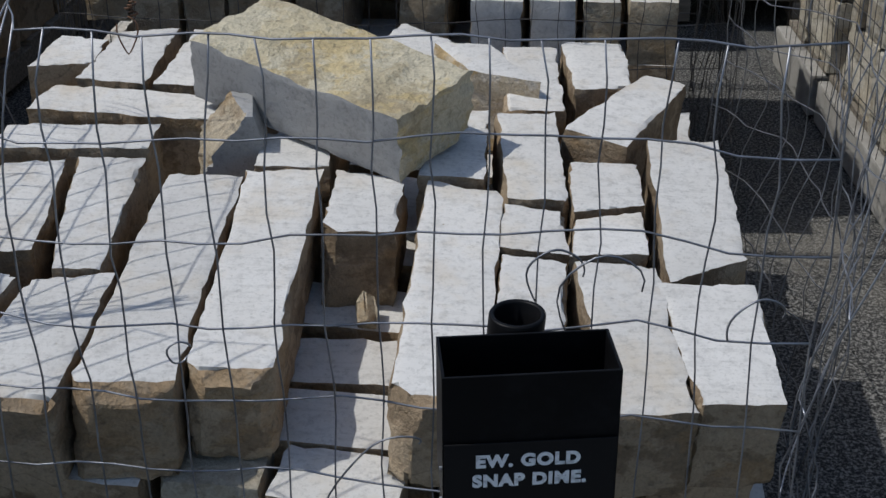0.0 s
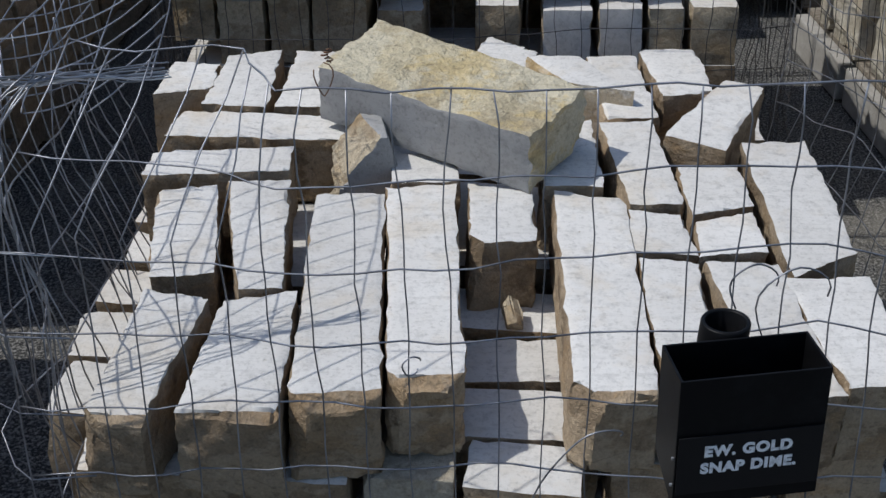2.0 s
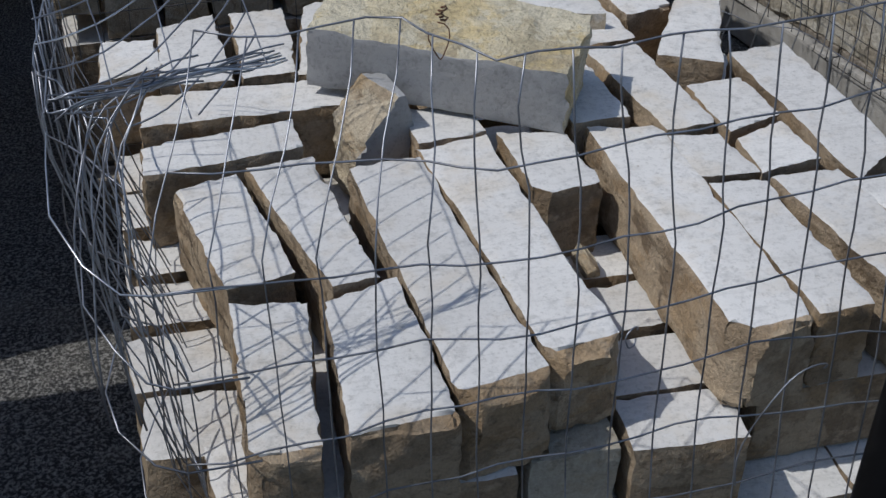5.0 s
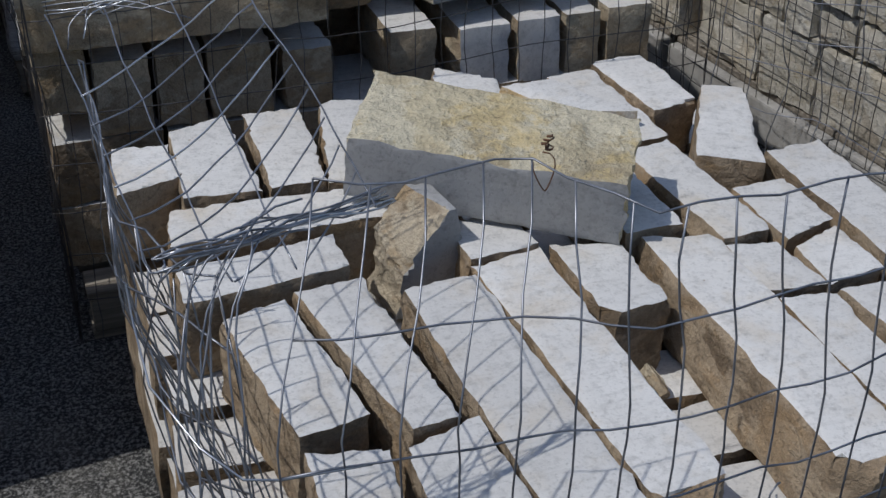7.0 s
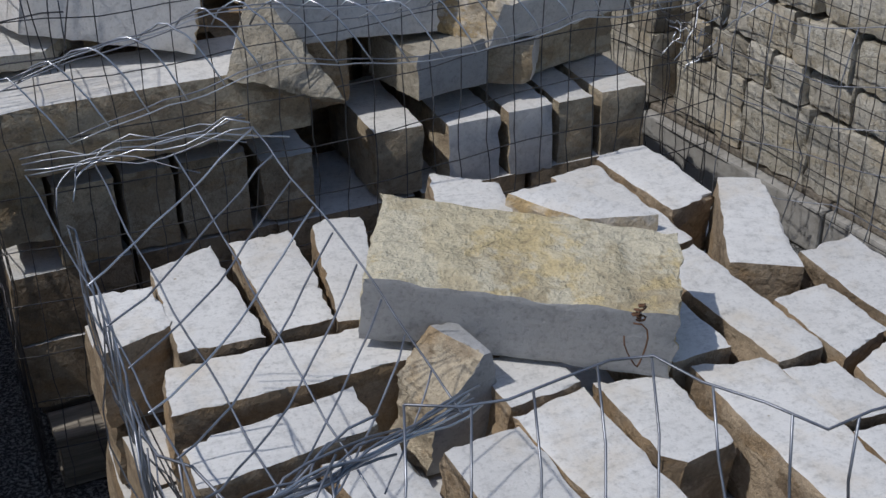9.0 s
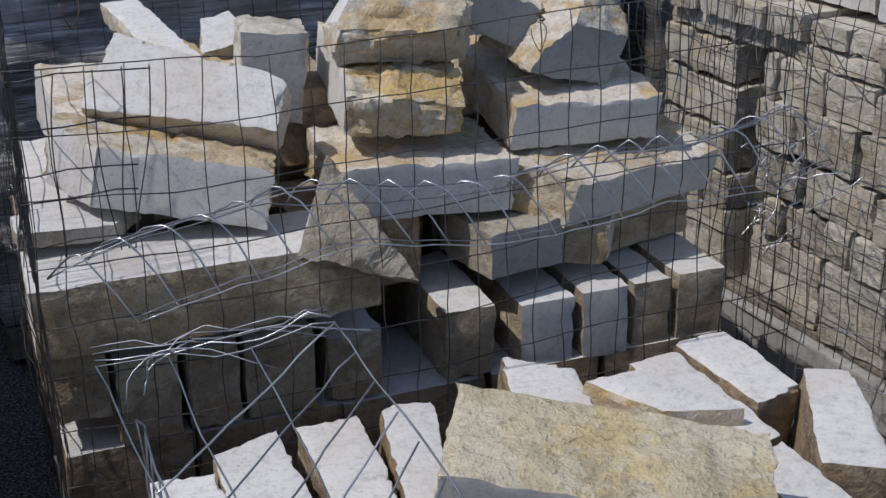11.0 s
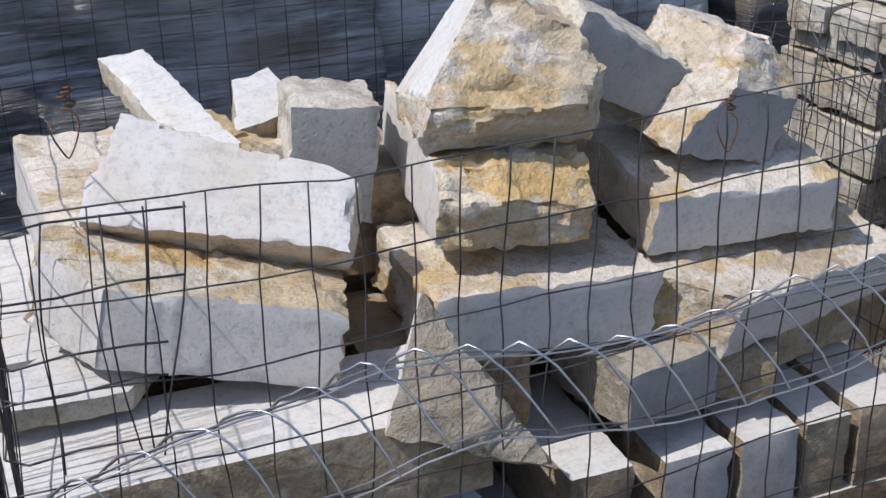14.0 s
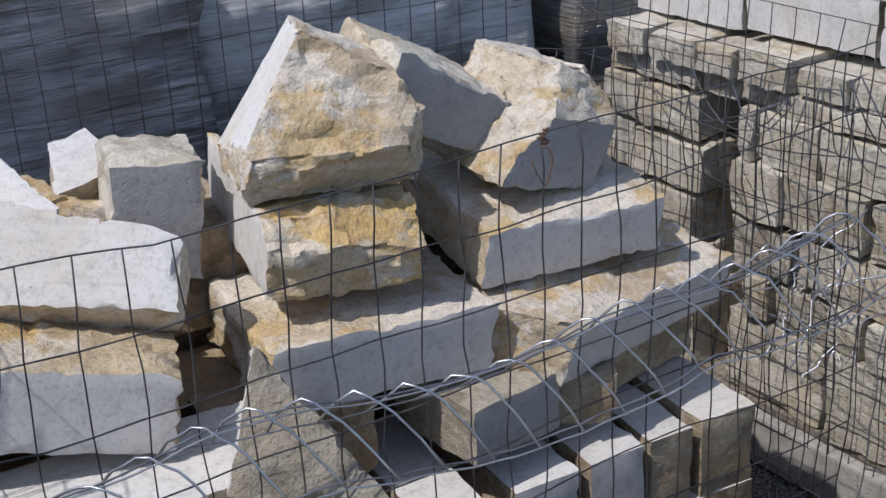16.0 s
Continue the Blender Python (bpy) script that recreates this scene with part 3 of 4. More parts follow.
stone((0.42, 3.00, 0.715), (0.22, 0.22, 0.135), 10, faces="rrrrrr", split=SPLIT_TAN, group=P2, label="limestone block between the courses")
stone((-0.24, 2.97, 0.765), (0.26, 0.25, 0.165), 0, faces="rrrrrr", group=P2, label="brown limestone block deep in the stack")

# ---- stacked walling stone beside the pallets ----
WALL = "walling stones in the side stack"
DIRX = Matrix.Translation((1.03, 3.40, 0)) @ Matrix.Rotation(radians(6), 4, "Z")
rng = random.Random(5)


def walling(s0, s1, z, h, out=0.0, depth=0.2, lo=0.13, hi=0.3, sawn=SAWN_FACE, faces="rrrrrr", skip=0.0, step=0.026):
    """One course of stones along the stack, from s0 to s1, on height z."""
    s = s0 + rng.uniform(0, 0.04)
    while s < s1 - 0.06:
        l = min(rng.uniform(lo, hi), s1 - s)
        dh = rng.uniform(0, 0.016)
        if rng.random() >= skip:
            p = DIRX @ Vector((0.5 * depth - out + rng.uniform(-0.014, 0.014), s + 0.5 * l, z + h - dh))
            stone(p, (depth, l - rng.uniform(0.004, 0.016), h - dh), 6 + rng.uniform(-3, 3), sawn=sawn, split=SPLIT_GREY, faces=faces, step=step, amp=0.008, group=WALL, name="walling_stone",
                  label="rough tan walling stone in a dry stack")
        s += l


for a, b in ((-1.75, -0.03), (0.05, 0.405)):
    z = 0.15
    for h, lo, hi in ((0.205, 0.22, 0.34), (0.11, 0.08, 0.2), (0.13, 0.16, 0.3), (0.125, 0.14, 0.26), (0.115, 0.12, 0.22)):
        walling(a, b, z, h, lo=lo, hi=hi)
        z += h
walling(-1.75, 0.39, 0.835, 0.055, out=-0.02, lo=0.2, hi=0.4, depth=0.24)
walling(-1.75, 0.375, 0.89, 0.075, out=0.0, lo=0.10, hi=0.17, skip=0.1)
for k in range(6):
    p = DIRX @ Vector((0.22, 0.22 - 0.36 * k, 1.085 + 0.01 * (k % 2)))
    stone(p, (0.26, 0.345, 0.12), 6, sawn=SAWN_FACE, split=SPLIT_GREY, faces="ssrrss", group=WALL, name="sawn_slab", label="smooth grey sawn limestone slab on the stack")
for k in range(3):
    stone(DIRX @ Vector((0.38, 0.1 - 0.66 * k, 0.962)), (0.34, 0.64, 0.81), 6, split=SPLIT_GREY, faces="rrrrrr", step=0.08, group=WALL, name="walling_stone", label="walling stone in the middle of the stack")
root = new("wooden_pallet")
tagged(root, "weathered grey timber bearers under the stacked walling", "pallet", "pallets")
for k, (s, l) in enumerate(((-1.25, 1.15), (-0.3, 0.74), (0.34, 0.46))):
    part("bearer", box_bm((0.10, l, 0.125), (0.03 - 0.01 * k, s, 0.0635), 0.008), CONCRETE, root)
    part("bearer", box_bm((0.10, l, 0.125), (0.48, s, 0.0635), 0.008), CONCRETE, root)
    part("deck_board", box_bm((0.60, l, 0.018), (0.30, s, 0.137), 0.004), WOOD, root)
root.matrix_world = DIRX
cover = part("cover_sheet", box_bm((0.5, 1.55, 0.02), (0, 0, 0), 0.004), FILM_PALE)
tagged(cover, "pale grey plastic sheet lying over the stacked walling", "cover sheet")
cover.matrix_world = DIRX @ pose(0.34, -0.95, 1.107, 0, -1, 0)


# ---- pallets wrapped in film behind ----
def wrapped(x, y, yaw, size, material, label, seed):
    w, d, h = size
    root = new("wrapped_pallet")
    tagged(root, label, "wrapped pallet", "wrapped pallets")
    bm = bmesh.new()
    bmesh.ops.create_cube(bm, size=1.0, matrix=Matrix.Translation((0, 0, 0.12 + 0.5 * h)) @ Matrix.Diagonal((w, d, h, 1)))
    bmesh.ops.subdivide_edges(bm, edges=bm.edges[:], cuts=34, use_grid_fill=True)
    for v in bm.verts:
        q = Vector((v.co.x, v.co.y, 0)).normalized()
        if v.co.z > 0.14:
            v.co += q * (0.035 * fbm(Vector((v.co.x * 1.2, v.co.y * 1.2, v.co.z * 2.2)), 2.2, seed, 2) + 0.012 * noise.noise((v.co.x * 3, v.co.y * 3, v.co.z * 26 + seed)))
            v.co.z += 0.06 * fbm(v.co, 3.4, seed + 3, 3) * (v.co.z / h) ** 3
    bmesh.ops.smooth_vert(bm, verts=bm.verts[:], factor=0.4, use_axis_x=True, use_axis_y=True, use_axis_z=True)
    for f in bm.faces:
        f.smooth = True
    part("film", bm, material, root)
    for k in range(3):
        part("stringer", box_bm((0.09, d, 0.078), ((k - 1) * (w - 0.1) / 2, 0, 0.059), 0.004), WOOD, root)
    for k in range(6):
        part("deck_board", box_bm((w, 0.1, 0.02), (0, (k - 2.5) * (d - 0.1) / 5, 0.109), 0.003), WOOD, root)
    root.matrix_world = pose(x, y, 0, 0, 0, yaw)
    return root


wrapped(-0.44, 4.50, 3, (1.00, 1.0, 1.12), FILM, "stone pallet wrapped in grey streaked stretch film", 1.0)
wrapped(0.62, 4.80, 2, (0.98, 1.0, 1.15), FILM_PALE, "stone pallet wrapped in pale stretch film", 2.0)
wrapped(1.72, 4.75, 0, (1.0, 1.0, 1.2), FILM_SHADED, "wrapped stone pallet behind the side stack, film coloured as in shade", 3.0)
wrapped(-1.46, 5.1, 2, (1.0, 1.1, 0.95), FILM_SHADED, "dark wrapped pallet across the lane", 4.0)

# ---- stacks across the lane ----
LEFT = "stones in the stacks across the lane"
# The stack from y 0.25 to 1.97 is out of view, added for its shadow.
for y0, y1, x0 in ((2.14, 3.29, -1.42), (3.29, 4.55, -1.42), (0.25, 1.97, -1.42)):
    pallet(x0 - 0.5, 0.5 * (y0 + y1), 0, 1.0, y1 - y0, "weathered wooden pallet under a stone stack")
    z = 0.12
    # height chosen so that the shadow covers the lane
    for h in (0.24, 0.28, 0.28, 0.28):
        y = y0
        while y < y1 - 0.08:
            l = min(rng.uniform(0.18, 0.36), y1 - y)
            stone((x0 - 0.25 + rng.uniform(-0.02, 0.02), y + 0.5 * l, z + h), (0.5, l - 0.01, h), rng.uniform(-3, 3), split=SPLIT, faces="rrrrrr", step=0.05, amp=0.01, group=LEFT, label="brown limestone block in the stack across the lane")
            y += l
        z += h

# ---- placard box on its post ----
holder = new("placard_box")
tagged(holder, "open black metal box with a white-lettered label on a black post", "sign holder")
W, D, HT = 0.183, 0.08, 0.185
part("front_panel", box_bm((W, 0.003, HT), (0, 0.0015, -0.5 * HT), 0.0008), BLACK, holder)
part("back_panel", box_bm((W, 0.003, HT - 0.03), (0, D - 0.0015, -0.5 * (HT - 0.03)), 0.0008), BLACK, holder)
for sx in (-1, 1):
    bm = bmesh.new()
    prof = ((0.003, 0.0), (D - 0.003, 0.0), (D - 0.003, -HT + 0.03), (0.003, -HT))
    lo = [bm.verts.new((sx * (0.5 * W - 0.003), y, z)) for y, z in prof]
    hi = [bm.verts.new((sx * (0.5 * W), y, z)) for y, z in prof]
    bm.faces.new(lo), bm.faces.new(hi[::-1])
    for k in range(4):
        bm.faces.new((lo[k], hi[k], hi[(k + 1) % 4], lo[(k + 1) % 4]))
    bmesh.ops.recalc_face_normals(bm, faces=bm.faces[:])
    part("side_panel", bm, BLACK, holder)
bm = box_bm((W - 0.006, D - 0.006, 0.003), (0, 0.5 * D, -HT + 0.034))
part("floor_panel", bm, BLACK, holder)
plate = part("label_plate", box_bm((W - 0.004, 0.002, 0.085), (0, -0.0025, -0.1225), 0.0006), LABEL, holder, "black label plate")
for k, line in enumerate(("EW. GOLD", "SNAP DIME.")):
    cu = bpy.data.curves.new("lettering", "FONT")
    cu.body, cu.size, cu.align_x, cu.align_y, cu.extrude, cu.offset = line, 0.0206, "CENTER", "CENTER", 0.0003, 0.0011
    cu.space_character = 1.13
    text = new("lettering", cu)
    text.parent = plate
    text.matrix_basis = pose(-0.003 + 0.002 * k, -0.0042, -0.103 - 0.0248 * k, 90, 0, 0)
    cu.materials.append(WHITE)
for z in (-0.115, -0.155):
    part("rivet", box_bm((0.004, 0.003, 0.004), (-0.5 * W - 0.001, 0.006, z), 0.001), BRIGHT_WIRE, holder)
bm = bmesh.new()
outer, inner = 0.031, 0.025
rings = []
for r, z in ((outer, -0.74), (outer, -0.002), (outer - 0.001, 0.0), (inner + 0.001, 0.0), (inner, -0.002), (inner, -0.25)):
    rings.append([bm.verts.new((r * math.cos(a), r * math.sin(a), z)) for a in (math.tau * k / 28 for k in range(28))])
for p, q in zip(rings, rings[1:]):
    for k in range(28):
        bm.faces.new((p[k], p[(k + 1) % 28], q[(k + 1) % 28], q[k])).smooth = True
bm.faces.new(rings[-1])
bmesh.ops.recalc_face_normals(bm, faces=bm.faces[:])
for v in bm.verts:
    v.co.x, v.co.y = v.co.x + 0.075 * v.co.z, v.co.y - 0.03 * v.co.z
bmesh.ops.translate(bm, verts=bm.verts[:], vec=(-0.001, D + outer + 0.002, 0.004))
part("post", bm, BLACK, holder, "black steel pipe post")
bm = box_bm((0.04, 0.014, 0.12), (-0.005, D + 0.006, -0.09), 0.002)
part("bracket", bm, BLACK, holder)
holder.matrix_world = pose(0.284, 0.936, 0.737, 0, 0, 10.8)


# ---- wire cages ----
def wire(root, pts, r=0.0015, material=WIRE):
    part("wire", tube(bmesh.new(), pts, r), material, root)


def panel(root, place, us, vs, fine=5, r=0.0015, material=WIRE, skip=()):
    """Welded mesh on the sheet place(u, v): one wire for each u and each v."""
    def run(a, b):
        n = max(2, round(abs(b - a) / 0.05 * fine / 5))
        return [a + (b - a) * k / n for k in range(n + 1)]
    for i, u in enumerate(us):
        if ("u", i) not in skip:
            wire(root, [place(u, v) for v in run(vs[0], vs[-1])], r, material)
    for i, v in enumerate(vs):
        if ("v", i) not in skip:
            wire(root, [place(u, v) for u in run(us[0], us[-1])], r, material)


def steps(a, b, d):
    n = round((b - a) / d)
    return [a + (b - a) * k / n for k in range(n + 1)]


cage = new("wire_cage")
tagged(cage, "bent galvanised welded wire cage round the front pallet, open on top", "wire cage", "wire cages")


def front(u, v):
    w = noise.noise((u * 3.1, v * 3.0, 2.0)), noise.noise((u * 9.0, v * 7.0, 7.0))
    lean = 0.10 * max(0.0, v - 0.75) ** 1.4
    kink = 0.014 * max(0.0, v - 0.55) * noise.noise((u * 14.0, v * 11.0, 21.0)) * 2.0
    fold = max(0.0, v - 0.84) * max(0.0, min(1.0, (-0.30 - u) / 0.15))
    return (u + kink + 0.5 * fold + 0.010 * w[1] * v + 0.007 * noise.noise((v * 6, 3.3, u)), 1.11 + 0.022 * w[0] * (0.4 + v) + 0.008 * w[1] + lean + 0.9 * fold, v - 0.013 + 0.016 * w[0] + 0.011 * w[1] + 0.01 * math.sin(u * 4.0))


panel(cage, front, [-0.691 + 0.0608 * k for k in range(22)], steps(0.0, 1.03, 0.1144), r=0.00135)


def right_side(u, v):
    w = noise.noise((u * 2.6, v * 3.0, 12.0)), noise.noise((u * 8.0, v * 8.0, 17.0))
    bow = 0.14 * math.sin(math.pi * min(1.0, max(0.0, (u - 1.11) / 1.45)))
    return (0.60 + bow + 0.05 * (v - 0.4) + 0.07 * w[0] + 0.022 * w[1], u + 0.05 * w[0] * v, v * (1.0 - 0.1 * (u - 1.1)) + 0.02 * w[0] + 0.01 * w[1])


panel(cage, right_side, steps(1.13, 2.55, 0.0885), steps(0.01, 0.93, 0.114), r=0.0013)


def left_side(u, v):
    # rises with an outward bow to the edge of the folded flap
    a = (u - 1.13) / 0.87
    w = noise.noise((u * 2.2, v * 3.0, 31.0)), noise.noise((u * 8.0, v * 8.0, 37.0)), noise.noise((u * 7.0, v * 9.0, 43.0))
    rise = v / 0.87
    x = -0.66 - 0.125 * min(1.0, 0.35 + a * 2.6) * (0.5 - 0.5 * math.cos(math.pi * max(0.0, min(1.0, (v - 0.25) / 0.5))))
    y = u + (1.29 + 0.64 * a - u) * rise ** 2.5
    return (x + 0.028 * w[0] + 0.014 * w[1], y + 0.02 * w[2] + 0.02 * w[0] * v, v * 1.065 + 0.02 * w[1] + 0.01 * w[2])


panel(cage, left_side, steps(1.13, 2.0, 0.0585), [0.0, 0.114, 0.228, 0.342, 0.456, 0.57, 0.684, 0.798, 0.87])


def flap(u, v):
    # the torn top of the side mesh, folded in over the blocks: u from the front fold to the back edge, v inwards
    left = Vector((-0.775, 1.29, 0.945)).lerp(Vector((-0.825, 1.96, 0.985)), u ** 1.2)
    right = Vector((-0.515, 1.37, 0.935)).lerp(Vector((-0.565, 1.87, 1.035)), u)
    w = noise.noise((u * 3.0, v * 2.0, 51.0)), noise.noise((u * 7.0, v * 5.0, 57.0)), noise.noise((u * 6.0, v * 6.0, 63.0))
    sag = 0.05 * math.sin(math.pi * v) * (1.0 - 0.8 * u)
    return left.lerp(right, v) + Vector((0.005 * w[1], 0.006 * w[2], 0.010 * w[0] - sag))


for k, v in enumerate((0.0, 0.3, 0.62, 1.0)):
    wire(cage, [flap(i / 14, v + 0.015 * math.sin(4 * i / 14 + 2 * k)) for i in range(15)], 0.00125)
for k in range(9):
    # the cross wires run askew, their outer ends nearer the front
    u1 = 0.12 + 0.11 * k
    u0 = u1 - 0.34
    v0 = max(0.0, -u0 / 0.34)
    wire(cage, [flap(u0 + (u1 - u0) * t, t) for t in (v0 + (1 - v0) * i / 10 for i in range(11))], 0.00125, BRIGHT_WIRE if k in (5, 8) else WIRE)
# the crumpled back edge of the flap
for k in range(4):
    wire(cage, [flap(1.0 + 0.02 * k + 0.03 * noise.noise((k, 3 * t, 4.0)), t) + Vector((0, 0, 0.016 * noise.noise((k, 5 * t, 9.0)))) for t in (i / 10 for i in range(11))], 0.0011, BRIGHT_WIRE if k == 1 else WIRE)
# loose wires of the torn corner, gathered along the fold and looping down outside
rw = random.Random(11)


def loose(a, b, c, d, k, spread=0.03, r=0.0015, material=WIRE):
    a, b, c, d = (Vector(p) + Vector((rw.uniform(-1, 1), rw.uniform(-1, 1), rw.uniform(-1, 1))) * spread for p in (a, b, c, d))
    pts = []
    for i in range(13):
        t = i / 12
        q = a * (1 - t) ** 3 + b * 3 * t * (1 - t) ** 2 + c * 3 * t * t * (1 - t) + d * t ** 3
        pts.append(q + Vector((noise.noise((k, t * 4, 1)), noise.noise((k, t * 4, 2)), noise.noise((k, t * 4, 3)))) * 0.012)
    wire(cage, pts, r, material)


for k in range(9):
    loose((-0.76, 1.29, 0.95), (-0.69, 1.31, 0.955), (-0.60, 1.34, 0.945), (-0.50, 1.39, 0.94), k, 0.014, 0.0013, WIRE if k % 4 else BRIGHT_WIRE)
for k in range(4):
    loose((-0.60, 1.36, 0.945), (-0.72, 1.32, 0.965), (-0.775, 1.26, 0.90), (-0.74, 1.17, 0.60), 20 + k, 0.03, 0.0014)
for k in range(3):
    loose((-0.70, 1.15, 0.50), (-0.76 + 0.02 * k, 1.15, 0.74), (-0.78 + 0.02 * k, 1.22, 0.93), (-0.66, 1.31, 0.955), 40 + k, 0.02)
# crowded strands of the crumpled side mesh, bulging outwards
for k in range(7):
    u, du, out = 1.16 + 0.115 * k, rw.uniform(-0.12, 0.12), rw.uniform(0.0, 0.035)
    wire(cage, [Vector(left_side(u + du * t + 0.05 * math.sin(6 * t + 2 * k), 0.22 + 0.62 * t)) - Vector((out * math.sin(math.pi * t), 0, 0)) for t in (i / 12 for i in range(13))], 0.0013, WIRE)
# broken ends standing up at the back corner of the flap
for k in range(3):
    c = Vector((-0.80 + 0.012 * (k % 3), 1.90 + 0.015 * k, 0.96))
    loose(c, c + Vector((0.01, 0.03, 0.05)), c + Vector((0.07, 0.05, 0.06)), c + Vector((0.16 + 0.05 * (k % 3), -0.02, 0.03)), 80 + k, 0.014, 0.0011, BRIGHT_WIRE if k == 2 else WIRE)
# level wires of the front that run on round the corner
for k, v in enumerate((0.45, 0.56, 0.68, 0.80)):
    a, b = Vector(front(-0.60, v)), Vector(left_side(1.34, v))
    c, d = Vector(front(-0.691, v)), Vector((-0.745 - 0.015 * (k % 2), 1.155, v + 0.02))
    wire(cage, [a, a.lerp(c, 0.5), c, c.lerp(d, 0.5) + Vector((0, -0.012, -0.01)), d, d.lerp(b, 0.4) + Vector((-0.02, -0.01, 0)), d.lerp(b, 0.75) + Vector((-0.01, 0, 0)), b], 0.0014, BRIGHT_WIRE if k == 3 else WIRE)

cage_two = new("wire_cage")
tagged(cage_two, "dark welded wire cage round the second pallet", "wire cage", "wire cages")


def front_two(u, v):
    w = noise.noise((u * 2.3, v * 3.0, 61.0)), noise.noise((u * 9.0, v * 9.0, 67.0))
    curve = 0.10 * max(0.0, u - 0.2) ** 1.5
    return (u + 0.012 * w[1], 2.585 + 0.02 * w[0] + curve, v + 0.014 * w[0] + 0.008 * w[1] + 0.012 * math.sin(3.0 * u))


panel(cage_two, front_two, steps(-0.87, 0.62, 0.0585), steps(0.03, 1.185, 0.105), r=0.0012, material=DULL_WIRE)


def left_two(u, v):
    w = noise.noise((u * 2.3, v * 3.0, 71.0)), noise.noise((u * 9.0, v * 9.0, 77.0))
    return (-0.862 + 0.03 * w[0] + 0.012 * w[1], u, v + 0.02 * w[0])


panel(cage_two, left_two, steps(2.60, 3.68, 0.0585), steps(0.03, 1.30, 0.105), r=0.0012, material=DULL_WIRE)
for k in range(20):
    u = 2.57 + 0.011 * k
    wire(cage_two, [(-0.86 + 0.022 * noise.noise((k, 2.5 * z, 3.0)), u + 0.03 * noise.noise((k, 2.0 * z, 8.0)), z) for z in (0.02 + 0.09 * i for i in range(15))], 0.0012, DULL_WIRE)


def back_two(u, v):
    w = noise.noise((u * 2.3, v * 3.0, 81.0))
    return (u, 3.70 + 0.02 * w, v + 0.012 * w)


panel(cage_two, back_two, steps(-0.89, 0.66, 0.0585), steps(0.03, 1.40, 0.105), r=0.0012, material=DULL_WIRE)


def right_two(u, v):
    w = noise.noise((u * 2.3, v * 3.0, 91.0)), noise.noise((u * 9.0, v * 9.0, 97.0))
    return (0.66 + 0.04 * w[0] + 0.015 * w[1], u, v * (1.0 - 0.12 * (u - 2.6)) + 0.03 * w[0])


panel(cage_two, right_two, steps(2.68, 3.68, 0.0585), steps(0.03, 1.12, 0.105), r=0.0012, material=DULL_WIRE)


def lip(u, v):
    # the folded bright edge of mesh hanging before the stack
    w = noise.noise((u * 4, v * 3, 101.0))
    top = 0.937 + 0.03 * math.exp(-((u + 0.46) / 0.12) ** 2) + 0.06 * max(0.0, u) - 0.30 * max(0.0, -0.64 - u)
    drop = 0.108
    return (u + 0.080 * v, 2.53 - 0.06 * v + 0.05 * max(0, u), top - drop * abs(v) ** 1.5 + 0.014 * w + 0.007 * math.sin(14 * u))


for u in steps(-0.80, 0.52, 0.065):
    wire(cage_two, [lip(u, -0.55 + 0.155 * i) for i in range(11)], 0.0018, BRIGHT_WIRE)
for v, m in ((-0.55, WIRE), (0.10, WIRE), (0.16, BRIGHT_WIRE), (0.94, WIRE), (1.0, BRIGHT_WIRE)):
    wire(cage_two, [lip(-0.80 + 0.033 * i, v + 0.05 * noise.noise((i * 0.4, v, 5.0))) for i in range(41)], 0.0013, m)


def tie(x, y, z, s):
    root = new("wire_tie")
    tagged(root, "rusty twisted wire tie on the cage", "wire tie", "wire ties")
    pts = [(x + 0.0045 * math.cos(3.1 * a) + 0.004 * math.sin(0.9 * a), y + 0.004 * math.sin(3.1 * a), z + 0.0022 * a * s) for a in (0.4 * k for k in range(26))]
    part("twist", tube(bmesh.new(), pts, 0.0014), RUSTY, root)
    loop = [(x - 0.006 + 0.013 * math.sin(a) + 0.004 * math.sin(2 * a), y - 0.012 * math.sin(0.5 * a), z - 0.024 + 0.024 * math.cos(a)) for a in (math.tau * k / 14 for k in range(13))]
    part("loop", tube(bmesh.new(), loop, 0.0011), RUSTY, root)


tie(0.018, 2.575, 1.178, 1)
tie(-0.752, 2.575, 1.290, 1)
tie(-0.276, 1.450, 0.925, 1)

# the torn edge of the side mesh, lapped over the front of the second cage
for k, (z, x) in enumerate(((1.171, -0.648), (1.094, -0.656), (1.018, -0.682), (0.978, -0.686), (0.900, -0.665))):
    wire(cage_two, [(-0.862, 2.66, z - 0.012), (-0.868, 2.605, z - 0.010), (-0.845, 2.575, z - 0.004), (-0.79, 2.571, z + 0.004 * (-1) ** k), (-0.72, 2.574, z), (x, 2.570, z - 0.002)], 0.0014, DULL_WIRE)
for k, (x, lean) in enumerate(((-0.650, 0.045), (-0.697, 0.012), (-0.742, -0.015), (-0.795, 0.02))):
    wire(cage_two, [(x - lean * t + 0.006 * math.sin(5 * t + k), 2.568 + 0.004 * (k % 2), 1.176 - 0.30 * t) for t in (i / 8 for i in range(9))], 0.0014, DULL_WIRE)

# a loose chip lying in the slot between the blocks
stone((-0.012, 1.60, 0.412), (0.030, 0.060, 0.028), 12, (24, 0), "rrrrrr", SAWN_TOP, SPLIT_TAN, cuts=(((0.012, 0, 0.01), (0.7, 0, 0.7), "r"), ((-0.012, 0.012, 0), (-0.8, 0.5, 0.2), "r")), step=0.006, amp=0.004, label="small golden limestone chip in the slot")

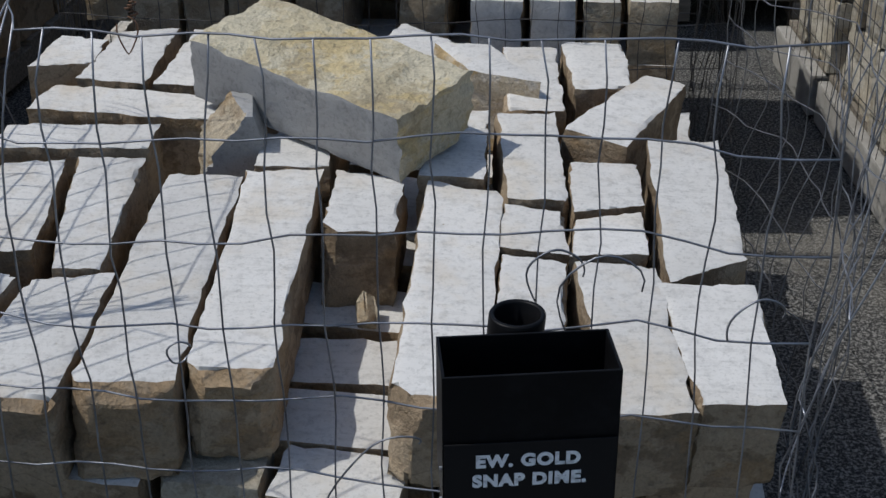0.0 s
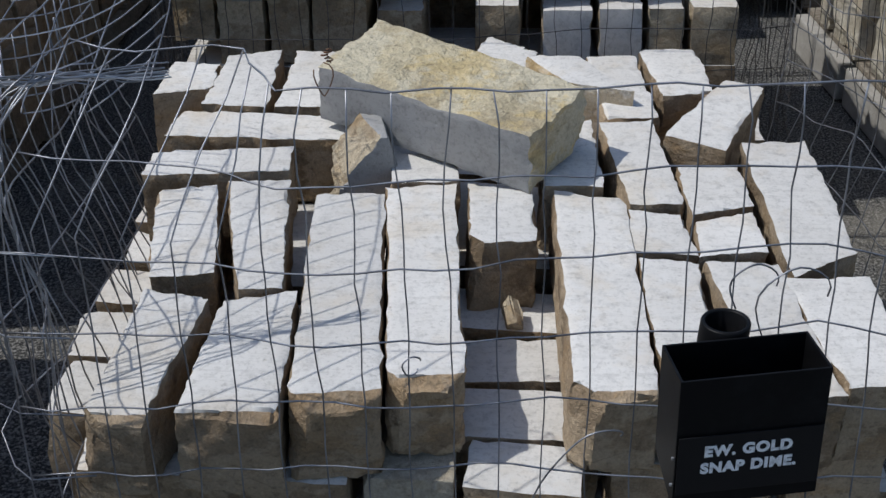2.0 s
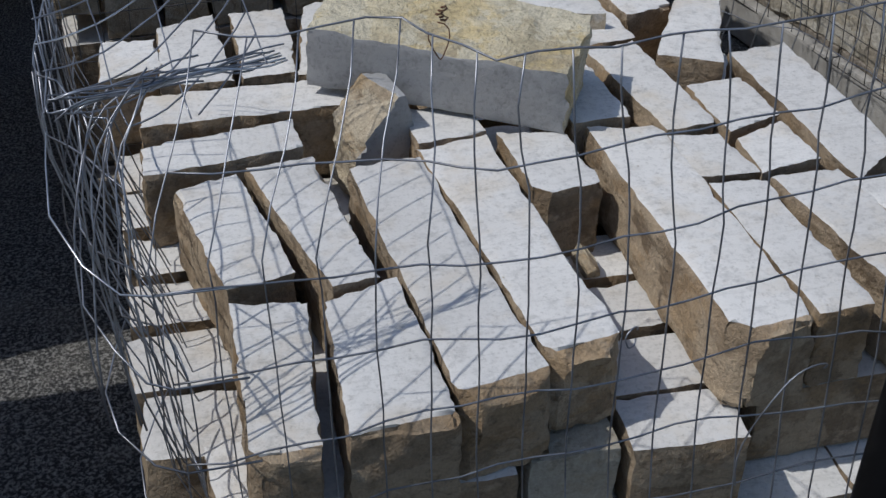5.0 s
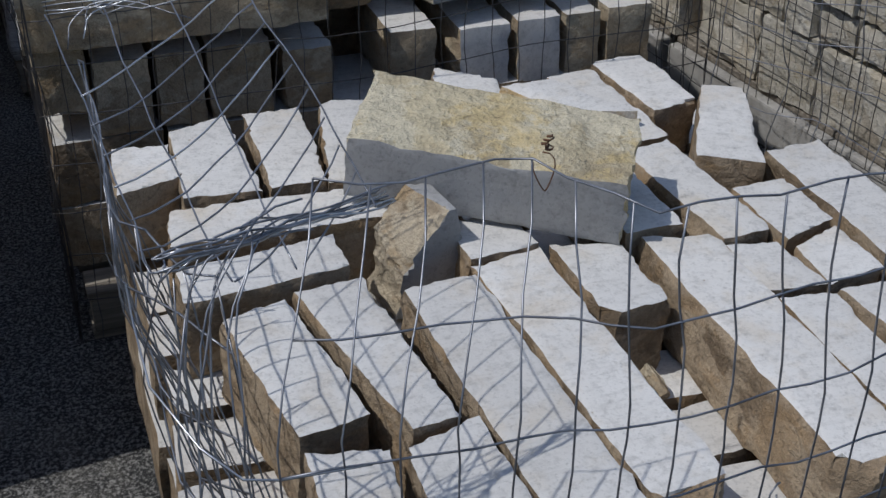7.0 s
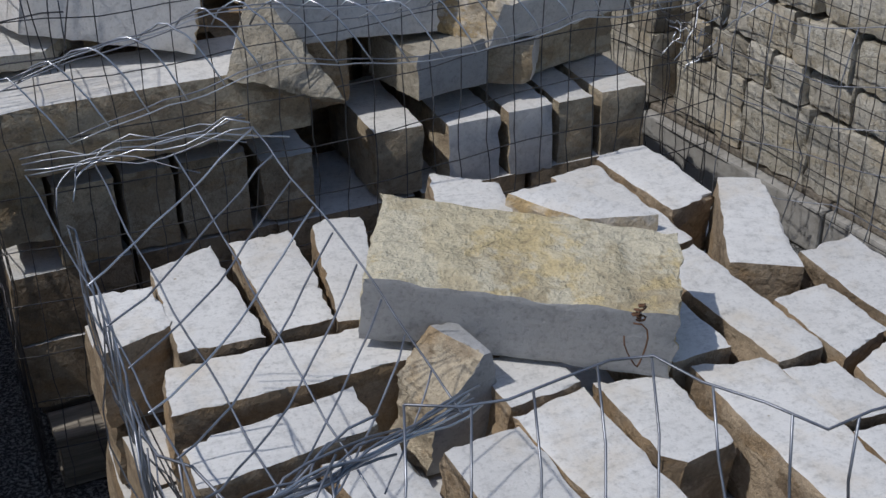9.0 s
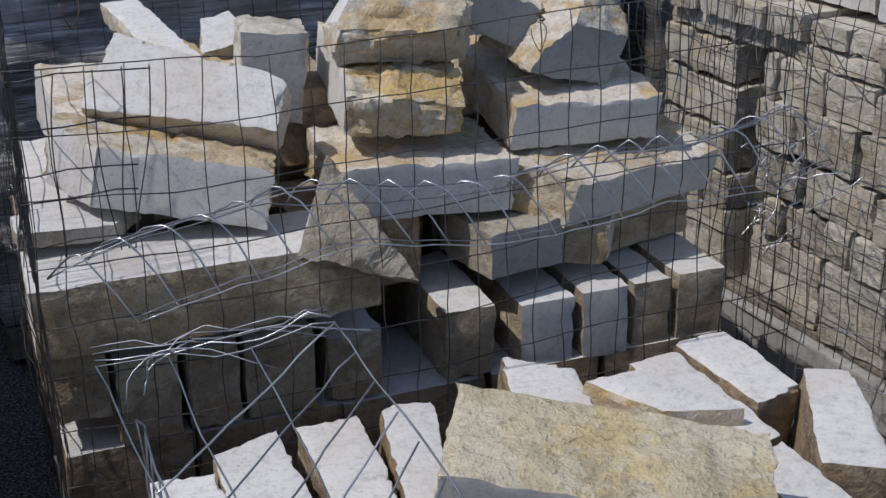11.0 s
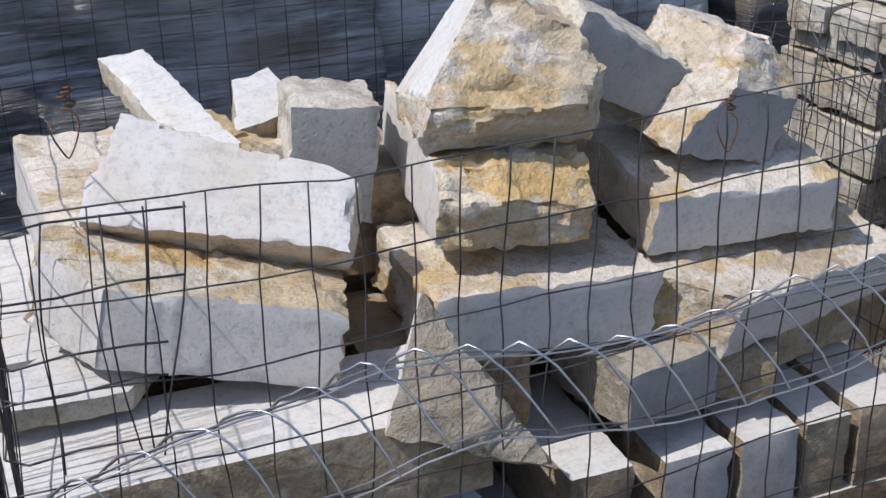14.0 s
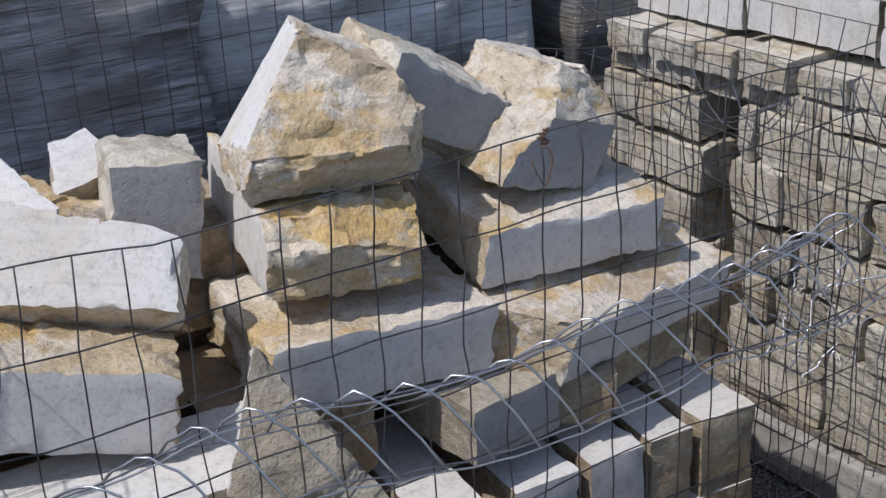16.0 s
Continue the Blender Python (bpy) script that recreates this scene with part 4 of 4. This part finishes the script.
# loose bright ends of mesh at the corner of the second cage
rt = random.Random(23)
for k in range(22):
    a = Vector((0.64 + rt.uniform(-0.06, 0.05), 2.70 + rt.uniform(-0.06, 0.10), 0.62 + rt.uniform(0, 0.22)))
    d = Vector((rt.uniform(-0.10, 0.14), rt.uniform(-0.08, 0.08), rt.uniform(-0.11, 0.12)))
    pts = [a + d * t + Vector((noise.noise((k, t * 3, 5)), noise.noise((k, t * 3, 6)), noise.noise((k, t * 3, 7)))) * 0.03 for t in (0, 0.2, 0.4, 0.6, 0.8, 1.0)]
    wire(cage_two, pts, 0.0016, BRIGHT_WIRE)
for k in range(10):
    a = Vector((0.58, 2.60 + 0.02 * k, 1.16 - 0.01 * k))
    b = Vector((0.98, 2.62 + 0.12 * k, 0.92 + rt.uniform(-0.05, 0.05)))
    wire(cage_two, [a.lerp(b, t) + Vector((0, 0, -0.10 * math.sin(math.pi * t) + 0.02 * noise.noise((k, 3 * t, 1)))) for t in (0, 0.15, 0.3, 0.45, 0.6, 0.75, 0.9, 1)], 0.0013)

# mesh hung over the stacked walling
cage_three = new("wire_cage")
tagged(cage_three, "rusting wire mesh hung over the stacked walling", "wire cage", "wire cages")


def hung(u, v):
    w = noise.noise((u * 2.5, v * 3.0, 111.0)), noise.noise((u * 8.0, v * 8.0, 117.0))
    out = 0.035 + 0.02 * w[0] - 0.06 * max(0.0, v - 0.85)
    return DIRX @ Vector((-out, u + 0.012 * w[1], v + 0.012 * w[0]))


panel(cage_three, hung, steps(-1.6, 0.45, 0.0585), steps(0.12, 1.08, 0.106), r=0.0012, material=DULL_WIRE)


# loose curls of wire on the front of the cage
def curl(x, z, r, turns, drop):
    pts = []
    for k in range(18):
        a = math.tau * turns * k / 17
        pts.append((x + r * math.cos(a) * (1 + 0.12 * math.sin(3 * a)), 1.10 - 0.02 * math.sin(0.5 * a), z + 1.3 * r * math.sin(a) - drop * k / 17))
    wire(cage, pts, 0.0013)


curl(0.35, 0.745, 0.045, 0.8, 0.03)
curl(0.30, 0.76, 0.03, 0.6, 0.0)
curl(-0.135, 0.64, 0.011, 0.9, 0.0)
curl(0.085, 0.52, 0.06, 0.5, 0.16)
curl(0.52, 0.72, 0.03, 0.5, 0.02)
